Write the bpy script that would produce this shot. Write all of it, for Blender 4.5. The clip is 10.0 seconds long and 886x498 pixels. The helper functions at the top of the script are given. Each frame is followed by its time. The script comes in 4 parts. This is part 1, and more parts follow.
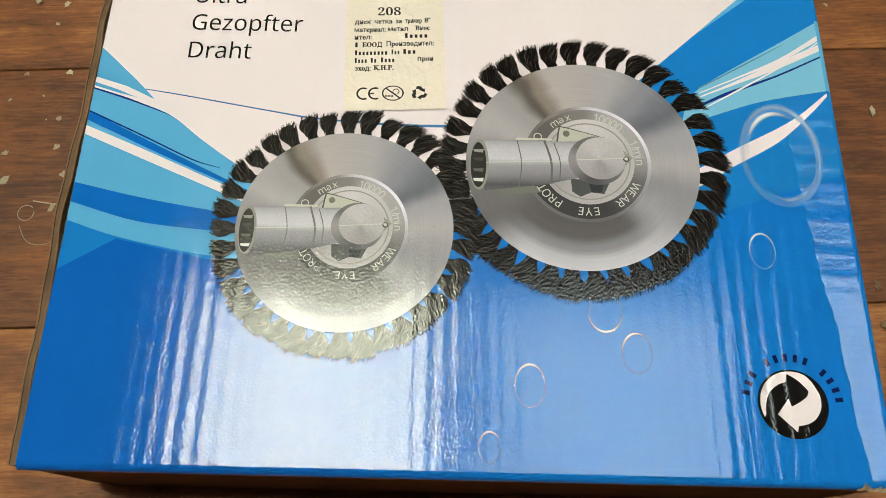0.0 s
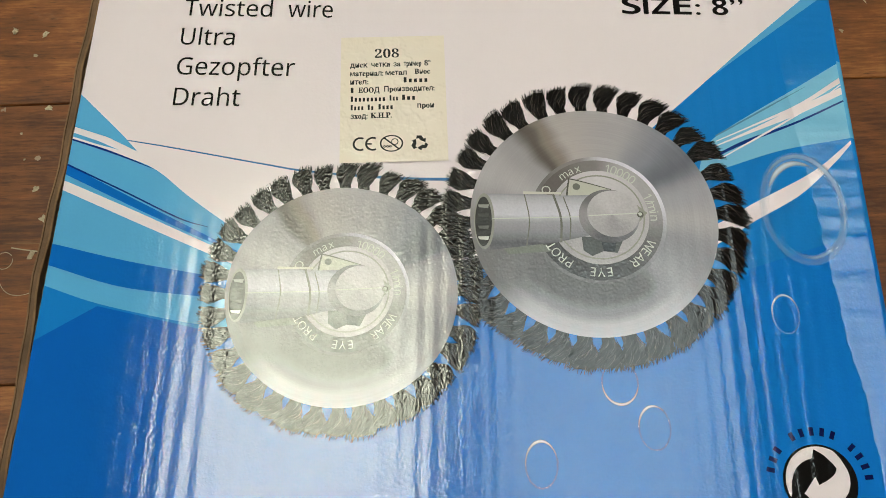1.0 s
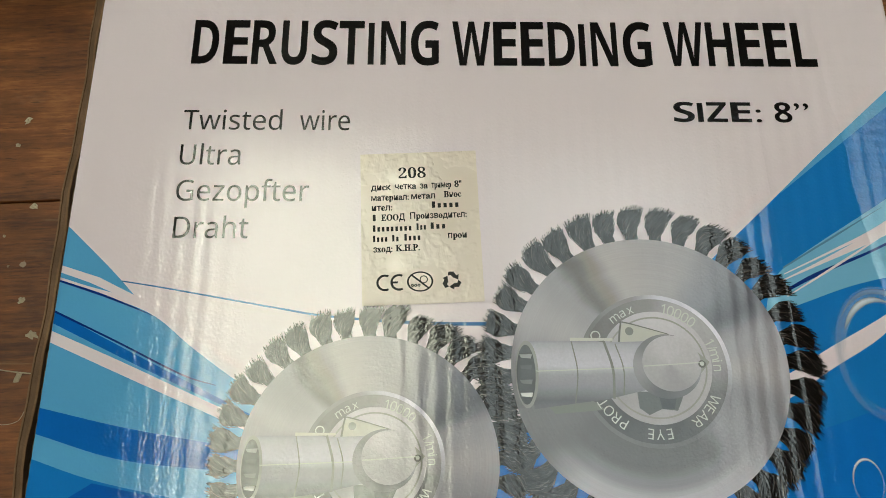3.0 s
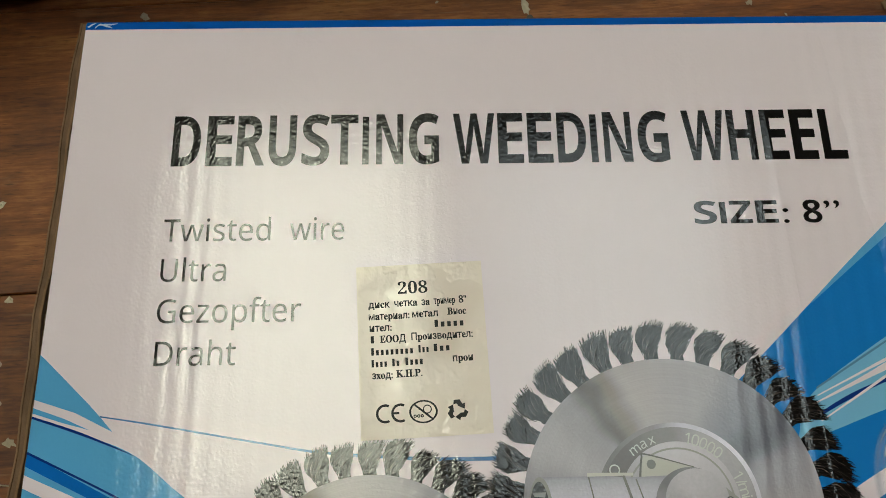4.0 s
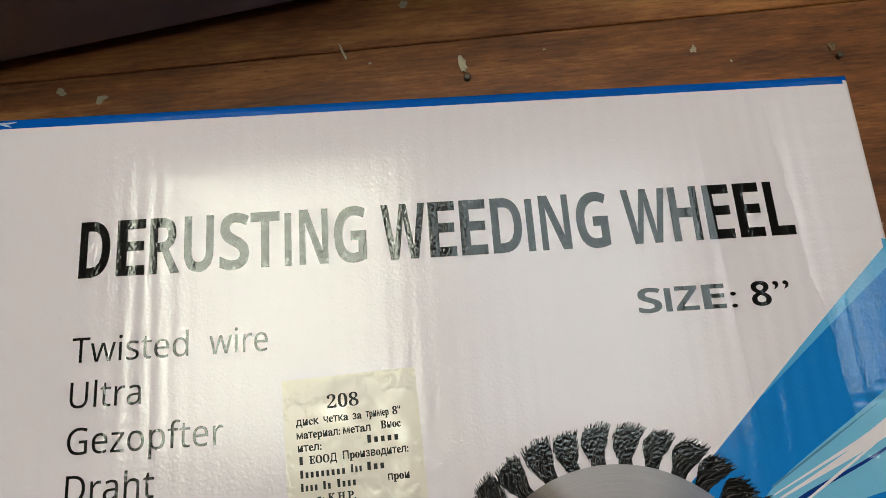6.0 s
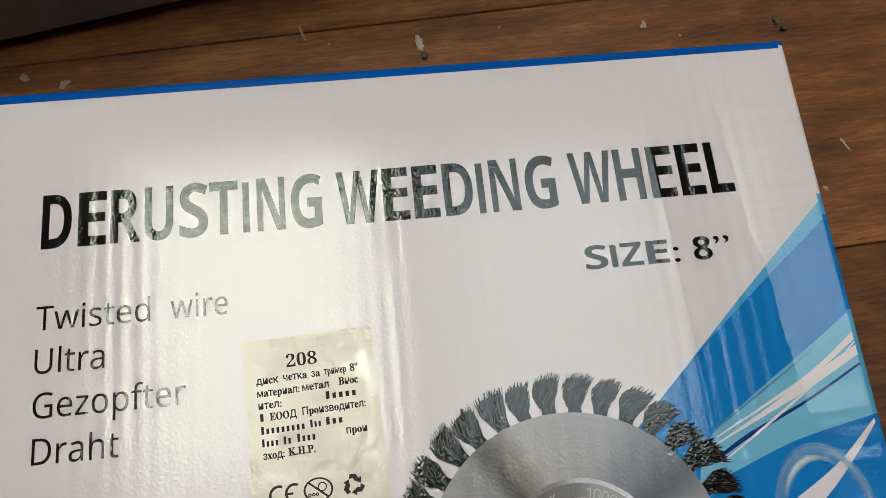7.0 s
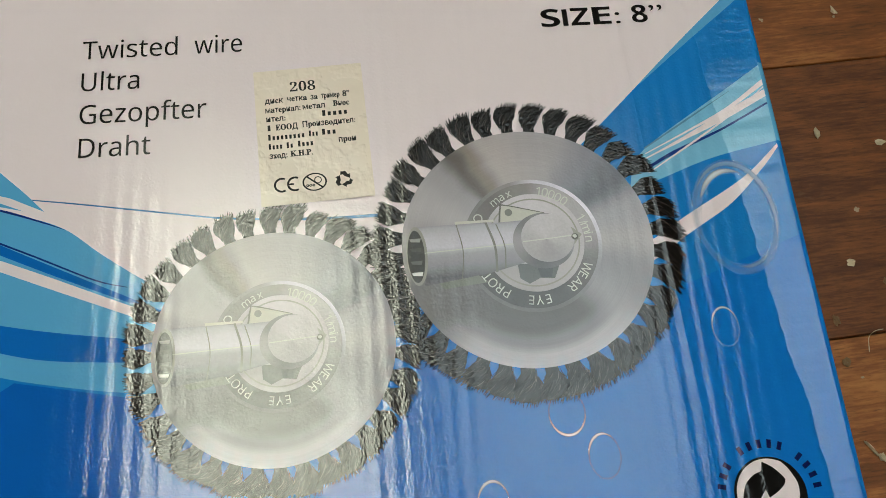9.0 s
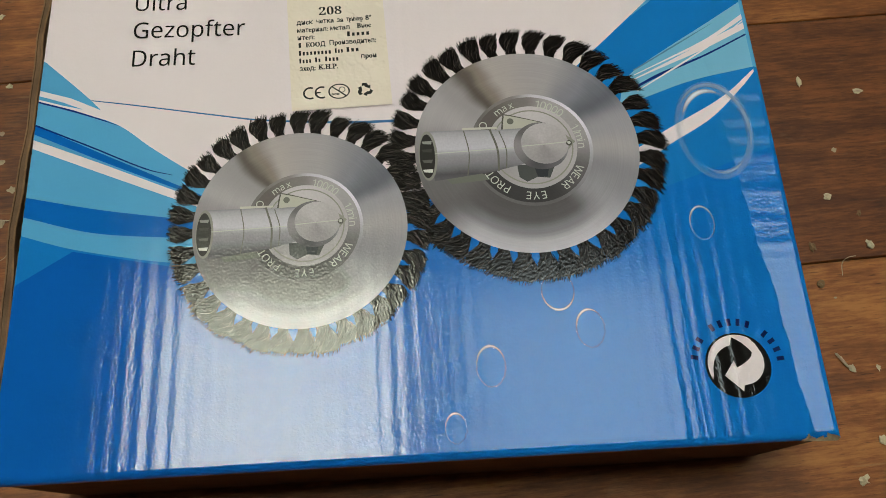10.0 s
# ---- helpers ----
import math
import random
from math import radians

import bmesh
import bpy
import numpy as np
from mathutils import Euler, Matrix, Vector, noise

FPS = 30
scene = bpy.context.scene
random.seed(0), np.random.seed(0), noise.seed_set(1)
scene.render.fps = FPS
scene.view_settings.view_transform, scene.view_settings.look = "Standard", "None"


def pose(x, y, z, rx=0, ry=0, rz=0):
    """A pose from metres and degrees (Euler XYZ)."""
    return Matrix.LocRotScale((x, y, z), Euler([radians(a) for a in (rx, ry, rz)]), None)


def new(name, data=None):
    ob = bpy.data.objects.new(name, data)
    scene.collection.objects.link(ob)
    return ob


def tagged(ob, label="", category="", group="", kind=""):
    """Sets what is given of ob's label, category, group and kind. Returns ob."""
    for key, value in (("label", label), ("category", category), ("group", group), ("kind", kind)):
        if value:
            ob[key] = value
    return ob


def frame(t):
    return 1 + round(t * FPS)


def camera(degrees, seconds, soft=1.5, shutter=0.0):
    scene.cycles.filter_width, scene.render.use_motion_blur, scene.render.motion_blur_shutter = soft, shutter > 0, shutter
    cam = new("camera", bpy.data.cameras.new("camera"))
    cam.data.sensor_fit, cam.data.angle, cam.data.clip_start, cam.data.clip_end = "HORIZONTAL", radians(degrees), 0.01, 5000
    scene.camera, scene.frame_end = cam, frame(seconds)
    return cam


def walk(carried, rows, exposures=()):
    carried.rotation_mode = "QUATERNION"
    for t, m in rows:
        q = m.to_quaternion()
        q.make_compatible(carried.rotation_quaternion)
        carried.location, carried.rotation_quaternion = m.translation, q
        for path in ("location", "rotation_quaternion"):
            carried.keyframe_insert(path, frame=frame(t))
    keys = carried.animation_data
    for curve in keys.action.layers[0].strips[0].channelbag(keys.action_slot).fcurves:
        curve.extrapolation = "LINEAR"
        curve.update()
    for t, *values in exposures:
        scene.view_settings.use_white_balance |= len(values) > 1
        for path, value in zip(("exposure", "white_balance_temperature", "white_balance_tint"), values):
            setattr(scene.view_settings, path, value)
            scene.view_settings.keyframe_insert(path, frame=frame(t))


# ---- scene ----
cam = camera(58.64, 10.0, soft=0.9)
PATH = [
    (0, 0.10421, -0.01621, 0.25277, 20.978, -0.060, 1.310),
    (0.5, 0.10198, -0.00321, 0.24939, 20.391, -0.154, 0.991),
    (1, 0.10103, 0.00724, 0.24769, 19.959, -0.391, 0.728),
    (1.5, 0.09920, 0.01809, 0.24595, 19.461, -0.540, 0.527),
    (2, 0.09439, 0.02833, 0.24441, 19.127, -0.610, 0.583),
    (3.5, 0.09049, 0.07157, 0.23639, 17.907, -0.462, -0.422),
    (4, 0.08976, 0.08931, 0.23412, 17.451, -0.433, -0.883),
    (4.5, 0.08946, 0.10319, 0.23034, 17.825, -0.571, -1.404),
    (5, 0.09037, 0.11545, 0.22742, 17.557, -0.645, -2.071),
    (6.5, 0.10634, 0.11389, 0.23248, 17.382, -1.552, -5.086),
    (7, 0.10766, 0.10365, 0.23415, 17.535, -1.920, -5.759),
    (7.5, 0.10927, 0.08906, 0.23793, 17.116, -2.238, -5.776),
    (8, 0.10794, 0.06621, 0.24060, 17.896, -2.317, -5.849),
    (8.5, 0.10493, 0.04342, 0.24398, 18.107, -2.347, -5.536),
    (9, 0.10571, 0.02319, 0.24677, 18.559, -2.322, -4.934),
    (9.5, 0.10597, 0.00278, 0.25223, 19.221, -2.100, -4.130),
    (10, 0.10404, -0.01770, 0.25924, 20.104, -1.789, -3.389),
]
EXPOSURES = [(0, 1.35, 6950, 14), (1, 1.03, 6850, 15), (2, 0.77, 6800, 15), (3.5, 0.48, 6800, 16), (4.5, 0.44, 6750, 16), (5, 0.46, 6700, 16), (6.5, 0.67, 6560, 16), (7.5, 0.59, 6480, 15), (8.5, 0.59, 6650, 16), (9, 0.68, 6700, 16), (9.5, 0.77, 6780, 15), (10, 0.84, 6800, 15)]
walk(cam, [(t, pose(*p)) for t, *p in PATH], EXPOSURES)

# ---- world and light ----
world = bpy.data.worlds.new("world")
scene.world = world
world.use_nodes = True
world.node_tree.nodes["Background"].inputs[0].default_value = (0.5, 0.55, 0.6, 1)
world.node_tree.nodes["Background"].inputs[1].default_value = 0.02
GLOW_A, GLOW_B = 8.6, 3.2

# ---- sizes, in metres ----
W, D, H = 0.215, 0.2097, 0.0549      # the carton
FOLD = 0.0020                       # radius of its folded edges
MM = 0.001
BOARD, SLANT = 0.1005, math.radians(3.1)


# ---- materials ----
def lin(r, g, b):
    """A colour from 0-255 values."""
    return tuple(((c / 255 + 0.055) / 1.055) ** 2.4 if c > 10 else c / 255 / 12.92 for c in (r, g, b)) + (1.0,)


class Nodes:
    """A short way to write a node tree."""

    def __init__(self, tree):
        self.tree = tree

    def add(self, kind, ins=None, **props):
        n = self.tree.nodes.new(kind)
        for k, v in props.items():
            setattr(n, k, v)
        for k, v in (ins or {}).items():
            if isinstance(v, bpy.types.NodeSocket):
                self.tree.links.new(v, n.inputs[k])
            else:
                n.inputs[k].default_value = v
        return n

    def math(self, op, a, b=0.0, c=0.0):
        return self.add("ShaderNodeMath", {0: a, 1: b, 2: c}, operation=op).outputs[0]

    def ramp(self, fac, stops, mode="LINEAR"):
        n = self.add("ShaderNodeValToRGB", {0: fac})
        n.color_ramp.interpolation = mode
        els = n.color_ramp.elements
        while len(els) < len(stops):
            els.new(0.5)
        for e, (p, c) in zip(els, stops):
            e.position, e.color = p, c if len(c) == 4 else (*c, 1)
        return n.outputs[0]

    def noise(self, vec, scale, detail=3.0, rough=0.5):
        return self.add("ShaderNodeTexNoise", {"Vector": vec, "Scale": scale, "Detail": detail, "Roughness": rough}).outputs[0]

    def mapped(self, vec, scale=(1, 1, 1), loc=(0, 0, 0), rot=(0, 0, 0)):
        return self.add("ShaderNodeMapping", {"Vector": vec, "Scale": scale, "Location": loc, "Rotation": rot}).outputs[0]

    def mix(self, fac, a, b, blend="MIX"):
        n = self.add("ShaderNodeMix", {"Factor": fac}, data_type="RGBA", blend_type=blend)
        for k, v in ((6, a), (7, b)):
            if isinstance(v, bpy.types.NodeSocket):
                self.tree.links.new(v, n.inputs[k])
            else:
                n.inputs[k].default_value = v
        return n.outputs[2]


def shader(name):
    m = bpy.data.materials.new(name)
    m.use_nodes = True
    nd = Nodes(m.node_tree)
    return m, nd, m.node_tree.nodes["Principled BSDF"]


def bow(nd, y):
    """Slight bow of the lid from its front fold to its back one."""
    u = nd.math("SUBTRACT", y, BOW[0])
    v = nd.math("MAXIMUM", nd.math("SUBTRACT", u, BOW[2]), 0.0)
    w = nd.math("MAXIMUM", nd.math("SUBTRACT", -BOW[3], u), 0.0)
    flat = nd.math("ADD", nd.math("MULTIPLY", v, v), nd.math("MULTIPLY", w, w))
    return nd.math("MULTIPLY", nd.math("SUBTRACT", nd.math("MULTIPLY", u, u), flat), BOW[1])


def film_group():
    """Relief of the laminated carton: flutes, slow waves, orange peel, a slight sag."""
    g = bpy.data.node_groups.new("film_relief", "ShaderNodeTree")
    g.interface.new_socket("Normal", in_out="OUTPUT", socket_type="NodeSocketVector")
    nd = Nodes(g)
    p = nd.add("ShaderNodeNewGeometry").outputs["Position"]
    xyz = nd.add("ShaderNodeSeparateXYZ", {0: p})
    x, y = xyz.outputs[0], xyz.outputs[1]
    wob = nd.noise(nd.mapped(p, (48, 5, 1)), 1.0, 3)
    phase = nd.math("MULTIPLY_ADD", wob, 9.0, nd.math("MULTIPLY", x, 2 * math.pi / 0.0042))
    strong = nd.ramp(nd.noise(nd.mapped(p, (60, 5, 1), (3, 1, 0)), 1.0, 2), [(0.3, (0.3, 0.3, 0.3)), (0.7, (0.95, 0.95, 0.95))])
    flute = nd.math("MULTIPLY", nd.math("SINE", phase), nd.math("MULTIPLY", nd.math("MULTIPLY", nd.math("MULTIPLY", nd.math("MULTIPLY", strong, FLUTE), nd.add("ShaderNodeMapRange", {"Value": x, "From Min": 0.035, "From Max": 0.06, "To Min": 1.7, "To Max": 1.0}).outputs[0]), nd.add("ShaderNodeMapRange", {"Value": x, "From Min": 0.014, "From Max": 0.036, "To Min": 0.25, "To Max": 1.0}).outputs[0]), nd.math("MINIMUM", nd.add("ShaderNodeMapRange", {"Value": x, "From Min": 0.165, "From Max": 0.18, "To Min": 1.0, "To Max": 3.0}).outputs[0], nd.add("ShaderNodeMapRange", {"Value": x, "From Min": 0.199, "From Max": 0.204, "To Min": 3.0, "To Max": 0.4}).outputs[0])))
    waves = nd.math("MULTIPLY", nd.noise(nd.mapped(p, (95, 5, 1), (7, 2, 0)), 1.0, 2), WAVES)
    peel = nd.math("MULTIPLY", nd.noise(nd.mapped(p, (1.1, 0.9, 1)), 1450, 0), PEEL)
    pit = nd.ramp(nd.noise(nd.mapped(p, (0.9, 1.1, 1), (2, 5, 0)), 1900, 1, 0.5), [(0.54, (0, 0, 0)), (0.68, (1, 1, 1))], "EASE")
    deep = nd.add("ShaderNodeMapRange", {"Value": x, "From Min": 0.09, "From Max": 0.14, "To Min": PITS, "To Max": PITS * 0.8}).outputs[0]
    deep = nd.math("MULTIPLY", deep, nd.add("ShaderNodeMapRange", {"Value": x, "From Min": 0.02, "From Max": 0.05, "To Min": 0.35, "To Max": 1.0}).outputs[0])
    peel = nd.math("MULTIPLY_ADD", pit, deep, peel)
    sag = bow(nd, y)
    line = nd.math("SUBTRACT", x, nd.math("MULTIPLY_ADD", y, CREASE[1], CREASE[0]))
    ragged = nd.math("MULTIPLY_ADD", nd.noise(nd.mapped(p, (12, 90, 1)), 1.0, 3), 0.004, nd.math("SUBTRACT", x, nd.math("MULTIPLY_ADD", y, BAND[1], BAND[0])))
    droop = nd.math("MULTIPLY", nd.math("MAXIMUM", nd.math("SUBTRACT", x, 0.1746), 0.0), -0.034)
    lift = nd.math("ADD", droop, nd.math("MULTIPLY", nd.math("MAXIMUM", ragged, 0.0), 0.125))
    curl = nd.math("MAXIMUM", nd.math("SUBTRACT", 0.009, x), 0.0)
    rims = nd.math("ADD", lift, nd.math("MULTIPLY", nd.math("MULTIPLY", curl, curl), -9.0))
    sag = nd.math("ADD", sag, rims)
    fold = nd.math("MAXIMUM", nd.math("SUBTRACT", 1.0, nd.math("MULTIPLY", nd.math("ABSOLUTE", line), 1 / 0.0022)), 0.0)
    sag = nd.math("ADD", sag, nd.math("MULTIPLY", nd.math("MULTIPLY", fold, fold), 6.5e-5))
    total = nd.math("ADD", nd.math("ADD", flute, waves), nd.math("ADD", peel, sag))
    bump = nd.add("ShaderNodeBump", {"Height": total, "Strength": 1.0, "Distance": 1.0})
    out = g.nodes.new("NodeGroupOutput")
    g.links.new(bump.outputs[0], out.inputs[0])
    return g


FLUTE, WAVES, PEEL = 1.4e-5, 0.45e-4, 2.5e-5
BOW = (0.0856, 0.586, 0.040, 0.029)
PITS = 0.8e-5
CREASE = (0.1800, -0.035)
BAND = (0.2098, -0.08)
FILM = film_group()


def film(nd, bsdf, rough=0.045):
    n = nd.add("ShaderNodeGroup", node_tree=FILM)
    nd.tree.links.new(n.outputs[0], bsdf.inputs["Normal"])
    p = nd.add("ShaderNodeNewGeometry").outputs["Position"]
    r = nd.math("MULTIPLY_ADD", nd.noise(p, 60, 3), 0.05, rough - 0.025)
    nd.tree.links.new(r, bsdf.inputs["Roughness"])
    bsdf.inputs["Specular IOR Level"].default_value = 0.42


def ink(name, rgb, rough=0.045, vary=0.05):
    """Printed ink under the glossy film."""
    m, nd, b = shader(name)
    p = nd.add("ShaderNodeNewGeometry").outputs["Position"]
    c = lin(*rgb)
    d = tuple(v * (1 - vary * 2) for v in c[:3]) + (1,)
    col = nd.mix(nd.noise(p, 35, 4), d, c)
    nd.tree.links.new(nd.mix(nd.math("MULTIPLY", nd.noise(p, 1500, 2), vary), col, (1, 1, 1, 1), "SOFT_LIGHT"), b.inputs["Base Color"])
    film(nd, b, rough)
    return m


WHITE = ink("white_print", (241, 223, 231), vary=0.015)


def blended_ink(name, left, right, x0, x1):
    """Printed blue that runs from one tone to another across the lid."""
    m, nd, b = shader(name)
    p = nd.add("ShaderNodeNewGeometry").outputs["Position"]
    x = nd.add("ShaderNodeSeparateXYZ", {0: p}).outputs[0]
    f = nd.math("ADD", nd.math("MULTIPLY", nd.math("SUBTRACT", x, x0), 1 / (x1 - x0)), nd.math("MULTIPLY_ADD", nd.noise(p, 25, 3), 0.2, -0.1))
    nd.tree.links.new(nd.ramp(f, [(0, lin(*left)), (1, lin(*right))], "EASE"), b.inputs["Base Color"])
    film(nd, b)
    return m


DEEP = blended_ink("deep_blue_print", (0, 94, 186), (0, 114, 203), 0.05, 0.15)
MIDB = ink("mid_blue_print", (10, 124, 205))
DARKB = ink("strong_blue_print", (0, 104, 194))
LIGHTB = ink("light_blue_print", (88, 170, 222))
PALEB = ink("pale_blue_print", (122, 188, 226))
NAVY = ink("navy_print", (20, 52, 128))
SOFTLINE = ink("grey_blue_print", (92, 140, 176))
MARKINK = ink("dark_navy_print", (14, 24, 78))
FINELINE = ink("fine_blue_print", (60, 112, 168))
BLACK = ink("black_print", (22, 20, 20))
GREYTXT = ink("embossed_grey_print", (176, 172, 166))
PALETXT = ink("embossed_pale_print", (205, 203, 198))


EDGEB = ink("edge_blue_print", (0, 84, 176))


def faded_ink(name, rgb):
    """Ink whose cover follows the attribute 'cover'."""
    m, nd, b = shader(name)
    b.inputs["Base Color"].default_value = lin(*rgb)
    a = nd.add("ShaderNodeAttribute", attribute_name="cover").outputs["Fac"]
    nd.tree.links.new(a, b.inputs["Alpha"])
    film(nd, b)
    return m


GLEAM = faded_ink("bubble_print", (226, 236, 240))
ROSE = faded_ink("hazy_bubble_print", (168, 200, 232))


def polar(nd, cx, cy):
    p = nd.add("ShaderNodeNewGeometry").outputs["Position"]
    s = nd.add("ShaderNodeSeparateXYZ", {0: p})
    dx, dy = nd.math("SUBTRACT", s.outputs[0], cx), nd.math("SUBTRACT", s.outputs[1], cy)
    ang = nd.math("MULTIPLY_ADD", nd.math("ARCTAN2", dy, dx), 1 / (2 * math.pi), 0.5)
    rad = nd.math("SQRT", nd.math("ADD", nd.math("MULTIPLY", dx, dx), nd.math("MULTIPLY", dy, dy)))
    return p, ang, rad


def g3(v, warm=0.0):
    return lin(v, min(255, v * (0.962 - 0.015 * warm)), min(255, v * (1.03 - 0.04 * warm)))


def steel_print(name, cx, cy, r):
    """The photograph of a turned steel disc: light and dark fans round its centre."""
    m, nd, b = shader(name)
    p, ang, rad = polar(nd, cx, cy)
    soft = nd.math("MULTIPLY_ADD", nd.noise(p, 70, 2), 0.05, nd.math("SUBTRACT", ang, 0.025))
    fan = nd.ramp(soft, [(0.0, g3(148, 1)), (0.06, g3(124, 1)), (0.13, g3(108, 1)), (0.25, g3(136)), (0.36, g3(184)),
                         (0.44, g3(156)), (0.5, g3(188, 1)), (0.55, g3(176)), (0.595, g3(116, -2)), (0.64, g3(150, -1)), (0.71, g3(186, 1)),
                         (0.8, g3(194, 2)), (0.83, g3(150, 4)), (0.85, g3(106, 4)), (0.875, g3(172, 1)), (0.93, g3(190, 1)), (0.97, g3(166, 1)), (1.0, g3(148, 1))], "EASE")
    # the lower half is dull near the hub and nearly white towards the rim
    low = nd.ramp(ang, [(0.09, (0, 0, 0)), (0.17, (1, 1, 1)), (0.33, (1, 1, 1)), (0.41, (0, 0, 0))], "EASE")
    inner = nd.ramp(nd.math("MULTIPLY", rad, 1 / r), [(0.5, g3(98, 1.5)), (0.68, g3(104, 1)), (0.8, g3(150)), (0.9, g3(204)), (1.0, g3(214))], "EASE")
    col = nd.mix(low, fan, inner)
    rings = nd.math("MULTIPLY_ADD", nd.noise(nd.add("ShaderNodeCombineXYZ", {0: nd.math("MULTIPLY", rad, 3000.0), 1: nd.math("MULTIPLY", ang, 9.0)}).outputs[0], 1.0, 2), 0.2, 0.75)
    col = nd.mix(1.0, col, nd.add("ShaderNodeCombineXYZ", {0: rings, 1: rings, 2: rings}).outputs[0], "MULTIPLY")
    nd.tree.links.new(col, b.inputs["Base Color"])
    film(nd, b)
    return m


def rim_print(name, cx, cy, stops, grain=0.1):
    """Ring of a photograph whose tone turns with the angle."""
    m, nd, b = shader(name)
    p, ang, rad = polar(nd, cx, cy)
    col = nd.ramp(ang, stops, "EASE")
    n = nd.math("MULTIPLY_ADD", nd.noise(p, 1300, 2), grain * 2, 1 - grain)
    nd.tree.links.new(nd.mix(1.0, col, nd.add("ShaderNodeCombineXYZ", {0: n, 1: n, 2: n}).outputs[0], "MULTIPLY"), b.inputs["Base Color"])
    film(nd, b)
    return m


def barrel_print(name, y0, y1, stops, grain=0.14):
    """Photograph of a cast pipe: tone across it, from its lower to its upper edge."""
    m, nd, b = shader(name)
    p = nd.add("ShaderNodeNewGeometry").outputs["Position"]
    y = nd.add("ShaderNodeSeparateXYZ", {0: p}).outputs[1]
    f = nd.math("MULTIPLY", nd.math("SUBTRACT", y, y0), 1 / (y1 - y0))
    col = nd.ramp(nd.math("MULTIPLY_ADD", nd.noise(p, 160, 2), 0.08, nd.math("SUBTRACT", f, 0.04)), stops)
    n = nd.math("MULTIPLY_ADD", nd.noise(p, 1500, 3), grain * 2, 1 - grain)
    nd.tree.links.new(nd.mix(1.0, col, nd.add("ShaderNodeCombineXYZ", {0: n, 1: n, 2: n}).outputs[0], "MULTIPLY"), b.inputs["Base Color"])
    film(nd, b)
    return m


def wire_print():
    """Photograph of blackened wire: strands differ from one to the next."""
    m, nd, b = shader("wire_print")
    r = nd.add("ShaderNodeNewGeometry").outputs["Random Per Island"]
    nd.tree.links.new(nd.ramp(r, [(0.0, lin(12, 10, 10)), (0.55, lin(24, 20, 20)), (0.8, lin(44, 38, 37)), (0.94, lin(84, 75, 71)), (1.0, lin(120, 110, 104))]), b.inputs["Base Color"])
    film(nd, b)
    return m


WIRE = wire_print()
WIREBASE = ink("wire_shadow_print", (24, 21, 20))


def kraft(name, rgb, dark):
    m, nd, b = shader(name)
    p = nd.add("ShaderNodeNewGeometry").outputs["Position"]
    f = nd.noise(nd.mapped(p, (1, 0.25, 1)), 900, 4, 0.6)
    c = nd.mix(f, lin(*dark), lin(*rgb))
    c = nd.mix(nd.ramp(nd.noise(p, 90, 3), [(0.45, (0, 0, 0)), (0.7, (1, 1, 1))]), c, lin(*dark))
    nd.tree.links.new(c, b.inputs["Base Color"])
    b.inputs["Roughness"].default_value = 0.85
    bump = nd.add("ShaderNodeBump", {"Height": nd.noise(p, 1600, 3), "Strength": 0.5, "Distance": 0.0003})
    nd.tree.links.new(bump.outputs[0], b.inputs["Normal"])
    return m


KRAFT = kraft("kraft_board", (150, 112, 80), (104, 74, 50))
# darker board for the flap's sunk middle and the lid's raw edge
BOARDEDGE = kraft("dark_board_edge", (132, 100, 74), (84, 60, 42))
# the same kraft darkened: the front panel's shade is put into this colour
SHADEKRAFT = kraft("shaded_kraft", (92, 66, 46), (58, 40, 28))
SCUFF = kraft("rubbed_paper", (206, 212, 220), (150, 176, 206))
TORN = kraft("torn_kraft", (186, 164, 138), (120, 92, 66))


